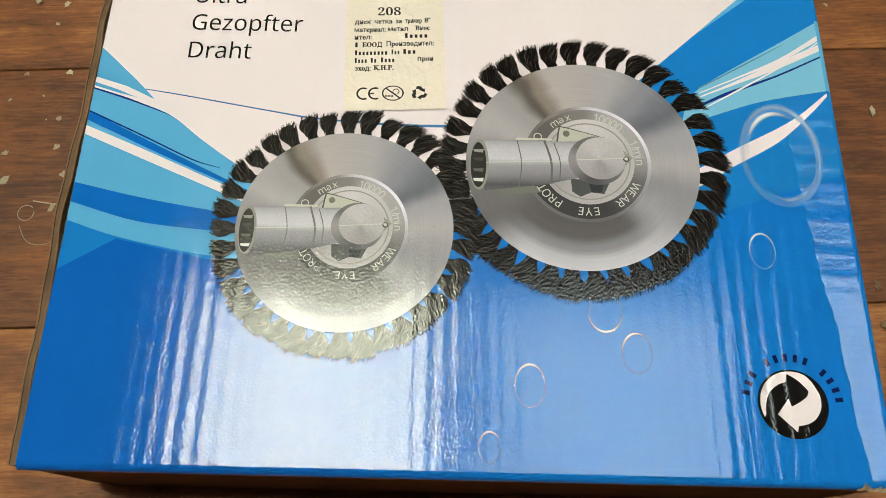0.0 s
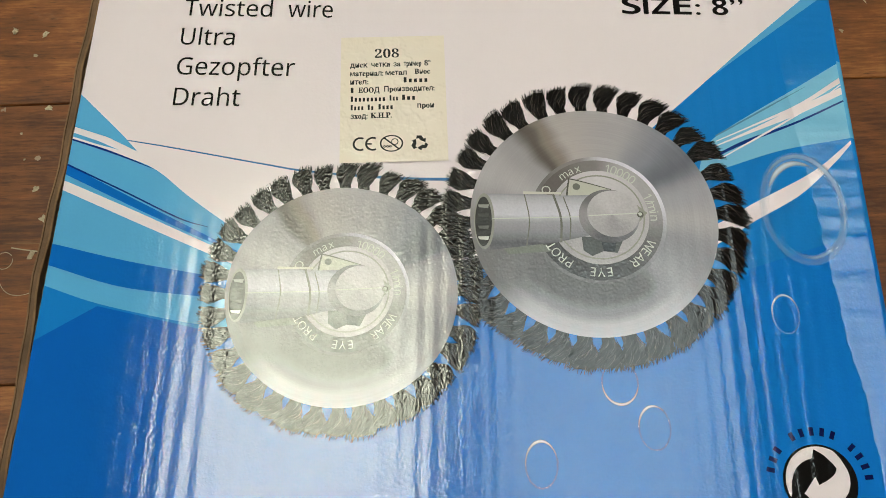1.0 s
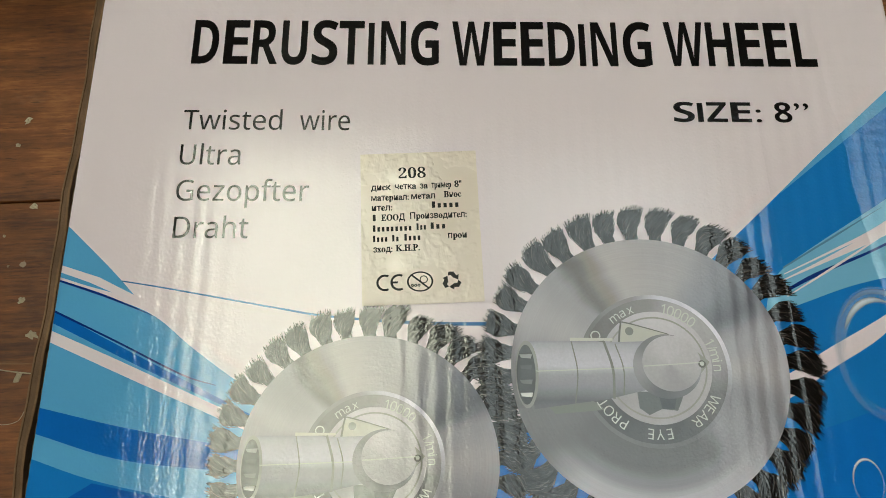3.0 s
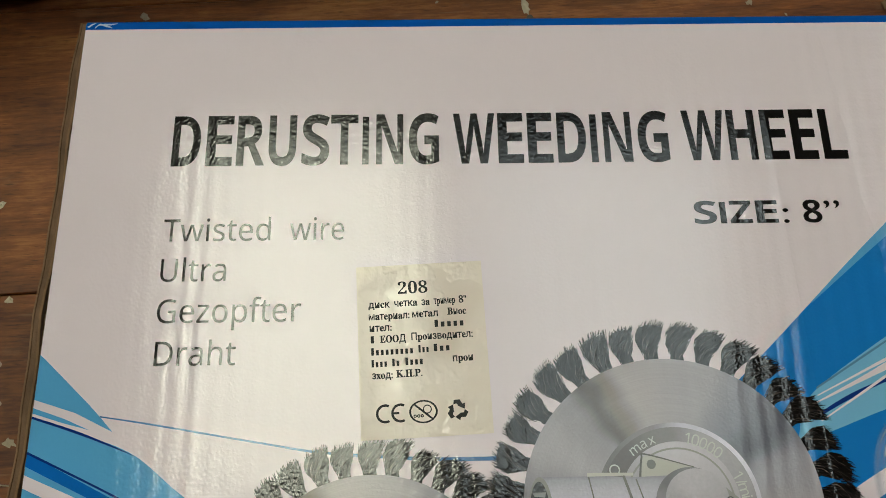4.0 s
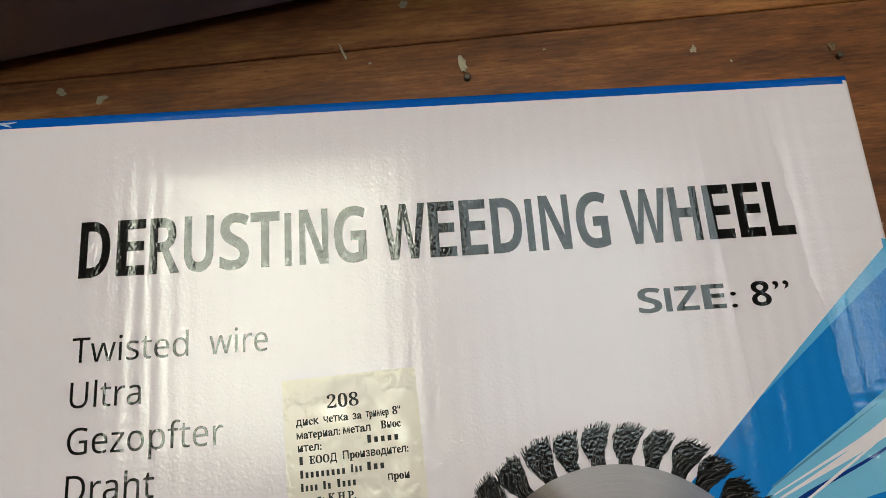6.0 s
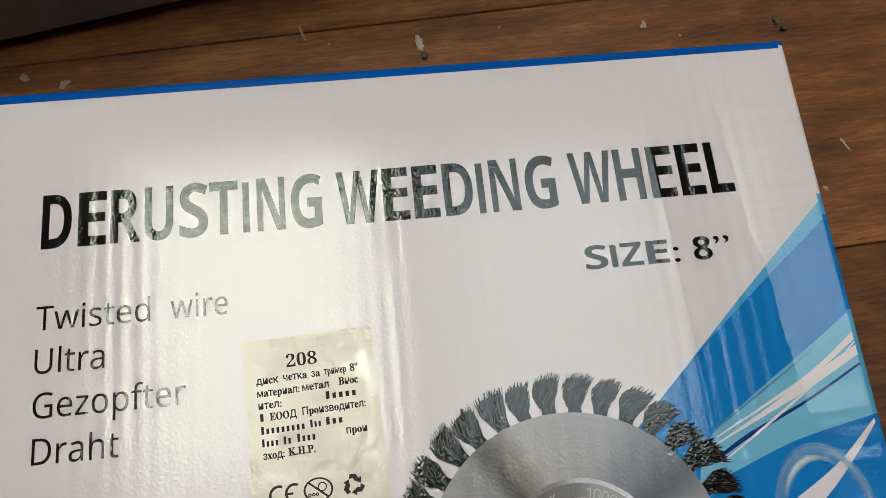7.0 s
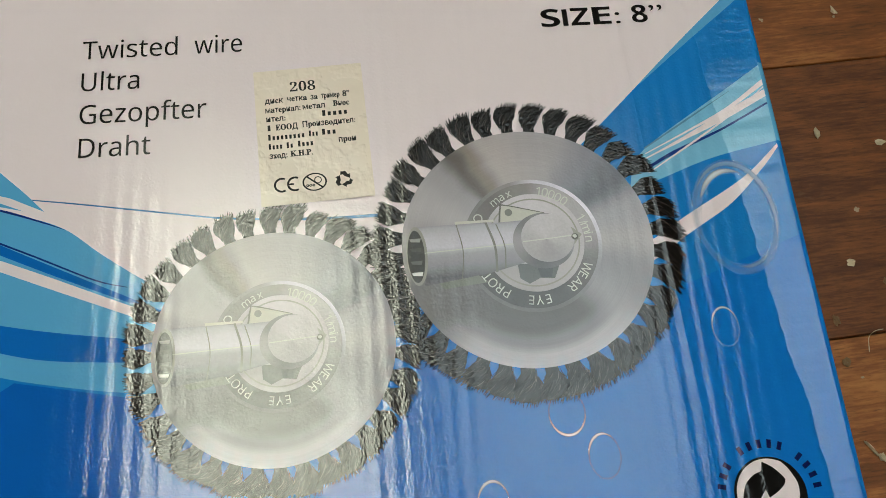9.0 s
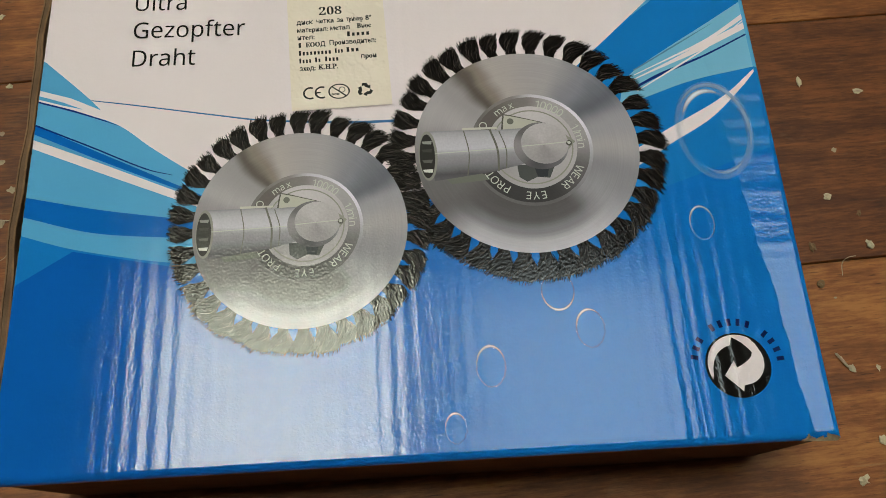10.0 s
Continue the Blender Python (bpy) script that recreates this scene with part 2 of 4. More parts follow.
def wood():
    """Old varnished floorboard: grain along x, boards differ in tone, worn and spotted."""
    m, nd, b = shader("stained_floorboard")
    p = nd.add("ShaderNodeNewGeometry").outputs["Position"]
    rnd = nd.add("ShaderNodeObjectInfo").outputs["Random"]
    shift = nd.add("ShaderNodeCombineXYZ", {0: nd.math("MULTIPLY", rnd, 17.0), 1: nd.math("MULTIPLY", rnd, 5.0), 2: 0.0}).outputs[0]
    q = nd.mapped(nd.add("ShaderNodeVectorMath", {0: nd.mapped(p, (1, 1, 1), (0, 0, 0), (0, 0, -SLANT)), 1: shift}, operation="ADD").outputs[0])
    warp = nd.noise(nd.mapped(q, (4, 14, 1)), 1.0, 3)
    lines = nd.noise(nd.mapped(nd.add("ShaderNodeVectorMath", {0: q, 1: nd.add("ShaderNodeCombineXYZ", {1: nd.math("MULTIPLY", warp, 0.02)}).outputs[0]}, operation="ADD").outputs[0], (11, 120, 1)), 1.0, 6, 0.65)
    fine = nd.noise(nd.mapped(q, (110, 900, 1)), 1.0, 4, 0.65)
    blot = nd.noise(nd.mapped(q, (22, 38, 1)), 1.0, 6, 0.65)
    tone = nd.math("ADD", nd.math("MULTIPLY", lines, 0.5), nd.math("ADD", nd.math("MULTIPLY", fine, 0.34), nd.math("MULTIPLY", blot, 0.46)))
    tone = nd.math("ADD", tone, nd.math("MULTIPLY_ADD", rnd, 0.16, -0.17))
    col = nd.ramp(tone, [(0.31, lin(44, 21, 11)), (0.46, lin(90, 48, 23)), (0.59, lin(128, 73, 36)), (0.74, lin(172, 110, 60))])
    # rubbed and dusty places
    dust = nd.ramp(nd.noise(nd.mapped(q, (30, 60, 1)), 1.0, 6, 0.7), [(0.6, (0, 0, 0)), (0.74, (1, 1, 1))])
    col = nd.mix(nd.math("MULTIPLY", dust, 0.18), col, lin(168, 140, 112))
    pores = nd.ramp(nd.noise(nd.mapped(q, (140, 1500, 1), (4, 1, 0)), 1.0, 3, 0.6), [(0.3, (1, 1, 1)), (0.4, (0, 0, 0))])
    col = nd.mix(nd.math("MULTIPLY", pores, 0.55), col, lin(38, 20, 11))
    scratch = nd.ramp(nd.noise(nd.mapped(q, (25, 420, 1), (1, 9, 0), (0, 0, 0.5)), 1.0, 2, 0.5), [(0.70, (0, 0, 0)), (0.76, (1, 1, 1))])
    col = nd.mix(nd.math("MULTIPLY", scratch, 0.3), col, lin(176, 138, 98))
    # small drops of old paint
    v = nd.add("ShaderNodeTexVoronoi", {"Vector": q, "Scale": 70.0, "Randomness": 1.0})
    pick = nd.math("GREATER_THAN", nd.add("ShaderNodeSeparateColor", {0: v.outputs["Color"]}).outputs[0], 0.86)
    size = nd.math("MULTIPLY", nd.add("ShaderNodeSeparateColor", {0: v.outputs["Color"]}).outputs[1], 0.11)
    edge = nd.math("ADD", v.outputs["Distance"], nd.math("MULTIPLY_ADD", nd.noise(q, 900, 2), 0.12, -0.06))
    drop = nd.math("MULTIPLY", pick, nd.math("LESS_THAN", edge, size))
    col = nd.mix(nd.math("MULTIPLY", drop, 0.55), col, lin(176, 160, 140))
    nd.tree.links.new(col, b.inputs["Base Color"])
    nd.tree.links.new(nd.math("MULTIPLY_ADD", blot, 0.3, 0.36), b.inputs["Roughness"])
    b.inputs["Specular IOR Level"].default_value = 0.35
    h = nd.math("ADD", nd.math("MULTIPLY", lines, 0.5), nd.math("MULTIPLY", fine, 0.5))
    bump = nd.add("ShaderNodeBump", {"Height": h, "Strength": 0.6, "Distance": 0.0006})
    nd.tree.links.new(bump.outputs[0], b.inputs["Normal"])
    return m


WOOD = wood()


def plain(name, rgb, rough, dark=0.8, scale=40, bump=0.0, bscale=300, metal=0.0):
    m, nd, b = shader(name)
    p = nd.add("ShaderNodeNewGeometry").outputs["Position"]
    c = lin(*rgb)
    nd.tree.links.new(nd.mix(nd.noise(p, scale, 4), tuple(v * dark for v in c[:3]) + (1,), c), b.inputs["Base Color"])
    b.inputs["Roughness"].default_value, b.inputs["Metallic"].default_value = rough, metal
    if bump:
        n = nd.add("ShaderNodeBump", {"Height": nd.noise(p, bscale, 3), "Strength": 0.6, "Distance": bump})
        nd.tree.links.new(n.outputs[0], b.inputs["Normal"])
    return m


GAP = plain("dark_gap", (26, 18, 15), 0.9)
PLASTER = plain("wall_paint", (104, 97, 90), 0.9, 0.85, 3, 0.001, 60)
CEILING = plain("ceiling_paint", (150, 146, 140), 0.9, 0.9, 3, 0.001, 60)
CHIP = plain("pale_wood_chip", (212, 194, 164), 0.8, 0.6, 500, 0.0004, 900)
CHIPDARK = plain("brown_wood_chip", (128, 98, 66), 0.8, 0.5, 500, 0.0004, 900)
FLAKE = plain("grey_plaster_flake", (178, 160, 134), 0.85, 0.6, 600, 0.0004, 900)
NAIL = plain("dull_nail", (112, 100, 88), 0.6, 0.5, 700, metal=0.9)
FIBRE = plain("pale_fibre", (190, 176, 150), 0.5)
CASEGREY = plain("grey_plastic", (172, 168, 167), 0.55, 0.88, 30, 0.0002, 1200)
FIXTURE = plain("white_enamel", (225, 224, 220), 0.5, 0.95)


def glow(name, rgb, strength, pitch, depth):
    """A ribbed diffuser with tubes behind it, 'pitch' apart."""
    m, nd, b = shader(name)
    p = nd.add("ShaderNodeTexCoord").outputs["Object"]
    x = nd.add("ShaderNodeSeparateXYZ", {0: p}).outputs[0]
    tubes = nd.math("MULTIPLY_ADD", nd.math("COSINE", nd.math("MULTIPLY", x, 2 * math.pi / pitch)), depth, 1.0)
    y = nd.add("ShaderNodeSeparateXYZ", {0: p}).outputs[1]
    cells = nd.math("MULTIPLY", nd.math("COSINE", nd.math("MULTIPLY", y, 2 * math.pi / 0.15)), nd.math("COSINE", nd.math("MULTIPLY", x, 2 * math.pi / 0.15)))
    louvre = nd.math("MAXIMUM", nd.math("MULTIPLY_ADD", cells, 1.7, 0.9), 0.0)
    tubes = nd.math("MULTIPLY", tubes, louvre)
    ends = nd.add("ShaderNodeMapRange", {"Value": y, "From Min": 0.53, "From Max": 0.30, "To Min": 0.03, "To Max": 1.0}, interpolation_type="SMOOTHSTEP").outputs[0]
    e = nd.add("ShaderNodeEmission", {"Color": lin(*rgb), "Strength": nd.math("MULTIPLY", nd.math("MULTIPLY", tubes, ends), strength)})
    nd.tree.links.new(e.outputs[0], m.node_tree.nodes["Material Output"].inputs[0])
    return m


def sticker_paper():
    m, nd, b = shader("cream_sticker")
    p = nd.add("ShaderNodeNewGeometry").outputs["Position"]
    nd.tree.links.new(nd.mix(nd.noise(p, 120, 4), lin(236, 217, 206), lin(243, 226, 216)), b.inputs["Base Color"])
    b.inputs["Roughness"].default_value = 0.06
    b.inputs["Specular IOR Level"].default_value = 0.32
    patch = nd.ramp(nd.noise(p, 110, 3, 0.6), [(0.48, (0.05, 0.05, 0.05)), (0.56, (1, 1, 1))])
    h = nd.math("MULTIPLY", nd.math("MULTIPLY", nd.noise(nd.mapped(p, (1.5, 0.8, 1)), 420, 2), patch), 2.2e-4)
    h = nd.math("ADD", h, nd.math("MULTIPLY", nd.noise(p, 60, 2), 3.0e-4))
    h = nd.math("ADD", h, bow(nd, nd.add("ShaderNodeSeparateXYZ", {0: p}).outputs[1]))
    bump = nd.add("ShaderNodeBump", {"Height": h, "Strength": 1.0, "Distance": 1.0})
    nd.tree.links.new(bump.outputs[0], b.inputs["Normal"])
    return m


STICKER = sticker_paper()
STICKINK = plain("sticker_ink", (30, 25, 22), 0.5, 0.7, 900)
STICKINK.node_tree.nodes["Principled BSDF"].inputs["Specular IOR Level"].default_value = 0.25


# ---- mesh helpers ----
def part(name, bm, material, parent=None, label=""):
    """Links a bmesh as one mesh object under a thing or under a part."""
    me = bpy.data.meshes.new(name)
    bm.to_mesh(me)
    bm.free()
    for m in material if isinstance(material, (list, tuple)) else [material]:
        me.materials.append(m)
    ob = new(name, me)
    if parent:
        ob.parent = parent
    return tagged(ob, label)


def empty(name, m=None):
    ob = new(name)
    ob.empty_display_size = 0.02
    if m:
        ob.matrix_world = m
    return ob


def block(size, at, bevel=0.0, segs=2, bm=None):
    bm = bm or bmesh.new()
    r = bmesh.ops.create_cube(bm, size=1)
    bmesh.ops.transform(bm, matrix=Matrix.Translation(at) @ Matrix.Diagonal((*size, 1)), verts=r["verts"])
    if bevel:
        es = list({e for v in r["verts"] for e in v.link_edges})
        bmesh.ops.bevel(bm, geom=es, offset=bevel, segments=segs, affect="EDGES", profile=0.5)
    return bm


LAYER = 0.016 * MM


def sheet(points, layer, bm=None):
    """A flat printed shape from its outline, in millimetres on the lid."""
    bm = bm or bmesh.new()
    vs = [bm.verts.new((x * MM, y * MM, H + layer * LAYER)) for x, y in points]
    f = bm.faces.new(vs)
    f.normal_update()
    if f.normal.z < 0:
        f.normal_flip()
    if len(vs) > 4:
        bmesh.ops.triangulate(bm, faces=[f])
    return bm


def smooth_line(ctrl, n=8):
    """A smooth line through a few control points."""
    p = [np.array(c, float) for c in ctrl]
    p = [2 * p[0] - p[1]] + p + [2 * p[-1] - p[-2]]
    out = []
    for i in range(1, len(p) - 2):
        a, b, c, d = p[i - 1:i + 3]
        for k in range(n):
            t = k / n
            out.append(0.5 * (2 * b + (c - a) * t + (2 * a - 5 * b + 4 * c - d) * t * t + (3 * b - a - 3 * c + d) * t ** 3))
    return [tuple(q) for q in out + [p[-2]]]


def ribbon(upper, lower, layer, n=8):
    """A printed band between two smooth lines."""
    return sheet(smooth_line(upper, n) + smooth_line(lower, n)[::-1], layer)


def stroke(ctrl, widths, layer, n=8):
    """A printed line of changing width."""
    line = smooth_line(ctrl, n)
    left, right = [], []
    for i, (x, y) in enumerate(line):
        a, b = line[max(i - 1, 0)], line[min(i + 1, len(line) - 1)]
        dx, dy = b[0] - a[0], b[1] - a[1]
        k = math.hypot(dx, dy) or 1
        t = i / (len(line) - 1) * (len(widths) - 1)
        j = min(int(t), len(widths) - 2)
        w = (widths[j] + (widths[j + 1] - widths[j]) * (t - j)) / 2
        left.append((x - dy / k * w, y + dx / k * w))
        right.append((x + dy / k * w, y - dx / k * w))
    return sheet(left + right[::-1], layer)


def oval(cx, cy, rx, ry, layer, n=64, a0=0.0, a1=360.0):
    return sheet([(cx + rx * math.cos(math.radians(a0 + (a1 - a0) * i / n)), cy + ry * math.sin(math.radians(a0 + (a1 - a0) * i / n))) for i in range(n)], layer)


def hoop(cx, cy, r0, r1, layer, n=72, a0=0.0, a1=360.0, squash=1.0, bm=None):
    """A flat ring or an arc of one."""
    bm = bm or bmesh.new()
    full = abs(a1 - a0) >= 360
    rows = []
    for i in range(n if full else n + 1):
        a = math.radians(a0 + (a1 - a0) * i / n)
        rows.append([bm.verts.new(((cx + r * math.cos(a)) * MM, (cy + r * squash * math.sin(a)) * MM, H + layer * LAYER)) for r in (r0, r1)])
    for i in range(n):
        a, b = rows[i], rows[(i + 1) % len(rows)]
        bm.faces.new((a[0], a[1], b[1], b[0]))
    return bm


def bubble(name, cx, cy, rx, ry, width, peak, spread, faint, layer, material, parent):
    """A soft printed ring, brightest round the angle 'peak'."""
    bm = bmesh.new()
    cover = bm.verts.layers.float.new("cover")
    n, rings = 56, ((-1, 0), (-0.3, 0.8), (0.2, 1), (1, 0))
    rows = []
    for i in range(n):
        a = 2 * math.pi * i / n
        off = abs((math.degrees(a) - peak + 180) % 360 - 180)
        k = faint + (1 - faint) * math.exp(-(off / spread) ** 2)
        w = width * (0.55 + 0.45 * k)
        row = []
        for o, c in rings:
            v = bm.verts.new(((cx + (rx + o * w) * math.cos(a)) * MM, (cy + (ry + o * w) * math.sin(a)) * MM, H + layer * LAYER))
            v[cover] = c * k * (0.55 if material is ROSE else 0.95)
            row.append(v)
        rows.append(row)
    for i in range(n):
        a, b = rows[i], rows[(i + 1) % n]
        for j in range(len(rings) - 1):
            bm.faces.new((a[j], a[j + 1], b[j + 1], b[j]))
    return part(name, bm, material, parent)


FACES = {"bold": (0x1D5D4, 0x1D5EE, 0x1D7EC), "sans": (0x1D5A0, 0x1D5BA, 0x1D7E2), "serif": (0x1D400, 0x1D41A, 0x1D7CE)}
TWINS = dict(zip("\u0430\u0435\u043e\u0440\u0441\u0445\u0415\u041e\u041a\u041d\u0420\u0412", "aeopcxEOKHPB"))


def face(text, style):
    """The same letters in another face of the built-in font: bold, sans or serif."""
    up, low, num = FACES[style]
    out = ""
    for ch in text:
        ch = TWINS.get(ch, ch)
        if ch == "I" and style == "bold":      # a plain bar without serifs
            out += ch
            continue
        out += chr(up + ord(ch) - 65) if "A" <= ch <= "Z" else chr(low + ord(ch) - 97) if "a" <= ch <= "z" else chr(num + ord(ch) - 48) if "0" <= ch <= "9" else ch
    return out


def letters(text, bold=0.0):
    """The outlines of a text in the built-in font, as a mesh with its left foot at 0, 0."""
    c = bpy.data.curves.new("text", "FONT")
    c.body, c.size, c.offset, c.resolution_u, c.fill_mode = text, 1.0, bold, 4, "FRONT"
    ob = new("text", c)
    dg = bpy.context.evaluated_depsgraph_get()
    me = bpy.data.meshes.new_from_object(ob.evaluated_get(dg))
    bpy.data.objects.remove(ob)
    bpy.data.curves.remove(c)
    return me


CAP = {}


def lettering(name, text, x0, x1, y0, cap, layer, material, parent, bold=0.0, turn=None, label="", style="sans"):
    """A printed text from x0 to x1 on the line y0, its capitals 'cap' high, in millimetres; turn: a matrix laid over it."""
    me = letters(face(text, style), bold)
    key = (bold, style)
    if key not in CAP:
        t = letters(face("H", style), bold)
        CAP[key] = (min(v.co.y for v in t.vertices), max(v.co.y for v in t.vertices))
        bpy.data.meshes.remove(t)
    lo, hi = CAP[key]
    xs = [v.co.x for v in me.vertices]
    a, b = min(xs), max(xs)
    for v in me.vertices:
        q = Vector((x0 + (v.co.x - a) / (b - a) * (x1 - x0), y0 + (v.co.y - lo) / (hi - lo) * cap, 0))
        if turn:
            q = turn @ q
        v.co = (q.x * MM, q.y * MM, H + layer * LAYER)
    bm = bmesh.new()
    bm.from_mesh(me)
    bpy.data.meshes.remove(me)
    for f in bm.faces:
        f.normal_update()
        if f.normal.z < 0:
            f.normal_flip()
    if name != "printed_word":
        return part(name, bm, material, parent, label)
    # each letter is a part: islands that overlap along the line belong together
    bm.verts.ensure_lookup_table()
    left, spans = set(bm.verts), []
    while left:
        todo, seen = [left.pop()], []
        while todo:
            v = todo.pop()
            seen.append(v)
            for e in v.link_edges:
                o = e.other_vert(v)
                if o in left:
                    left.remove(o)
                    todo.append(o)
        spans.append([min(v.co.x for v in seen), max(v.co.x for v in seen)])
    spans.sort()
    merged = []
    for a, b in spans:
        if merged and a < merged[-1][1] - 0.0002:
            merged[-1][1] = max(b, merged[-1][1])
        else:
            merged.append([a, b])
    for a, b in merged:
        one = bm.copy()
        bmesh.ops.delete(one, geom=[v for v in one.verts if not a - 1e-7 <= v.co.x <= b + 1e-7], context="VERTS")
        part("printed_letter", one, material, parent)
    bm.free()


def arc_text(name, text, cx, cy, r, a_mid, step, cap, layer, material, parent, inward=False, bold=0.0):
    """Letters set one by one along an arc, as one printed word."""
    bm = bmesh.new()
    n = len(text)
    for i, ch in enumerate(text):
        if ch == " ":
            continue
        me = letters(face(ch, "sans"), bold)
        xs, ys = [v.co.x for v in me.vertices], [v.co.y for v in me.vertices]
        k = cap / 0.73
        mid = (min(xs) + max(xs)) / 2
        a = math.radians(a_mid + ((n - 1) / 2 - i) * step * (-1 if inward else 1))
        m = Matrix.Translation((cx, cy, 0)) @ Matrix.Rotation(a - math.pi / 2, 4, "Z") @ Matrix.Translation((0, r, 0))
        if inward:
            m = m @ Matrix.Rotation(math.pi, 4, "Z")
        for v in me.vertices:
            q = m @ Vector(((v.co.x - mid) * k, (v.co.y - 0.36) * k, 0))
            v.co = (q.x * MM, q.y * MM, H + layer * LAYER)
        bm.from_mesh(me)
        bpy.data.meshes.remove(me)
    return part(name, bm, material, parent)


# ---- the room ----
def room():
    turn = Matrix.Rotation(SLANT, 4, "Z")
    x0, x1, y0, y1, top, th = -2.3, 2.7, -2.2, 3.0, 2.5, 0.12
    ground = part("floor", block((x1 - x0, y1 - y0, 0.04), ((x0 + x1) / 2, (y0 + y1) / 2, -0.0265)), GAP, None)
    ground.matrix_world = turn
    tagged(ground, "worn brown varnished floor of long boards", "floor", kind="structure")
    for nm, size, at in (("wall_north", (x1 - x0 + 2 * th, th, top), ((x0 + x1) / 2, y1 + th / 2, top / 2)),
                         ("wall_south", (x1 - x0 + 2 * th, th, top), ((x0 + x1) / 2, y0 - th / 2, top / 2)),
                         ("wall_west", (th, y1 - y0, top), (x0 - th / 2, (y0 + y1) / 2, top / 2)),
                         ("wall_east", (th, y1 - y0, top), (x1 + th / 2, (y0 + y1) / 2, top / 2))):
        w = part(nm, block(size, at), PLASTER)
        w.matrix_world = turn
        tagged(w, "plain dull painted room wall", "wall", kind="structure")
    c = part("ceiling", block((x1 - x0 + 2 * th, y1 - y0 + 2 * th, 0.1), ((x0 + x1) / 2, (y0 + y1) / 2, top + 0.05)), CEILING)
    c.matrix_world = turn
    tagged(c, "plain dull painted room ceiling", "ceiling", kind="structure")
    return ground, (x0, x1, y0, y1)


FLOOR, (RX0, RX1, RY0, RY1) = room()


def ceiling_light(x0, x1, y0, y1, material, label):
    """A flat luminous panel in a thin frame under the ceiling."""
    z = 2.47
    thing = empty("ceiling_light", Matrix.Translation(((x0 + x1) / 2, (y0 + y1) / 2, z)))
    tagged(thing, label, "ceiling light", "ceiling lights")
    sx, sy, f = x1 - x0, y1 - y0, 0.03
    part("diffuser", block((sx, sy, 0.01), (0, 0, 0)), material, thing)
    bm = bmesh.new()
    for at, size in (((0, sy / 2 + f / 2, 0.005), (sx + 2 * f, f, 0.04)), ((0, -sy / 2 - f / 2, 0.005), (sx + 2 * f, f, 0.04)),
                     ((sx / 2 + f / 2, 0, 0.005), (f, sy, 0.04)), ((-sx / 2 - f / 2, 0, 0.005), (f, sy, 0.04))):
        block(size, at, bm=bm)
    part("frame", bm, FIXTURE, thing)
    return thing


ceiling_light(-0.77, 0.08, 0.04, 1.16, glow("bright_diffuser", (244, 255, 231), GLOW_A, 0.16, 0.6), "bright white luminous panel in a thin frame")
ceiling_light(0.24, 1.15, 0.04, 1.12, glow("dim_diffuser", (223, 244, 243), GLOW_B, 0.1517, 0.5), "dimmer cool white luminous panel in a thin frame")


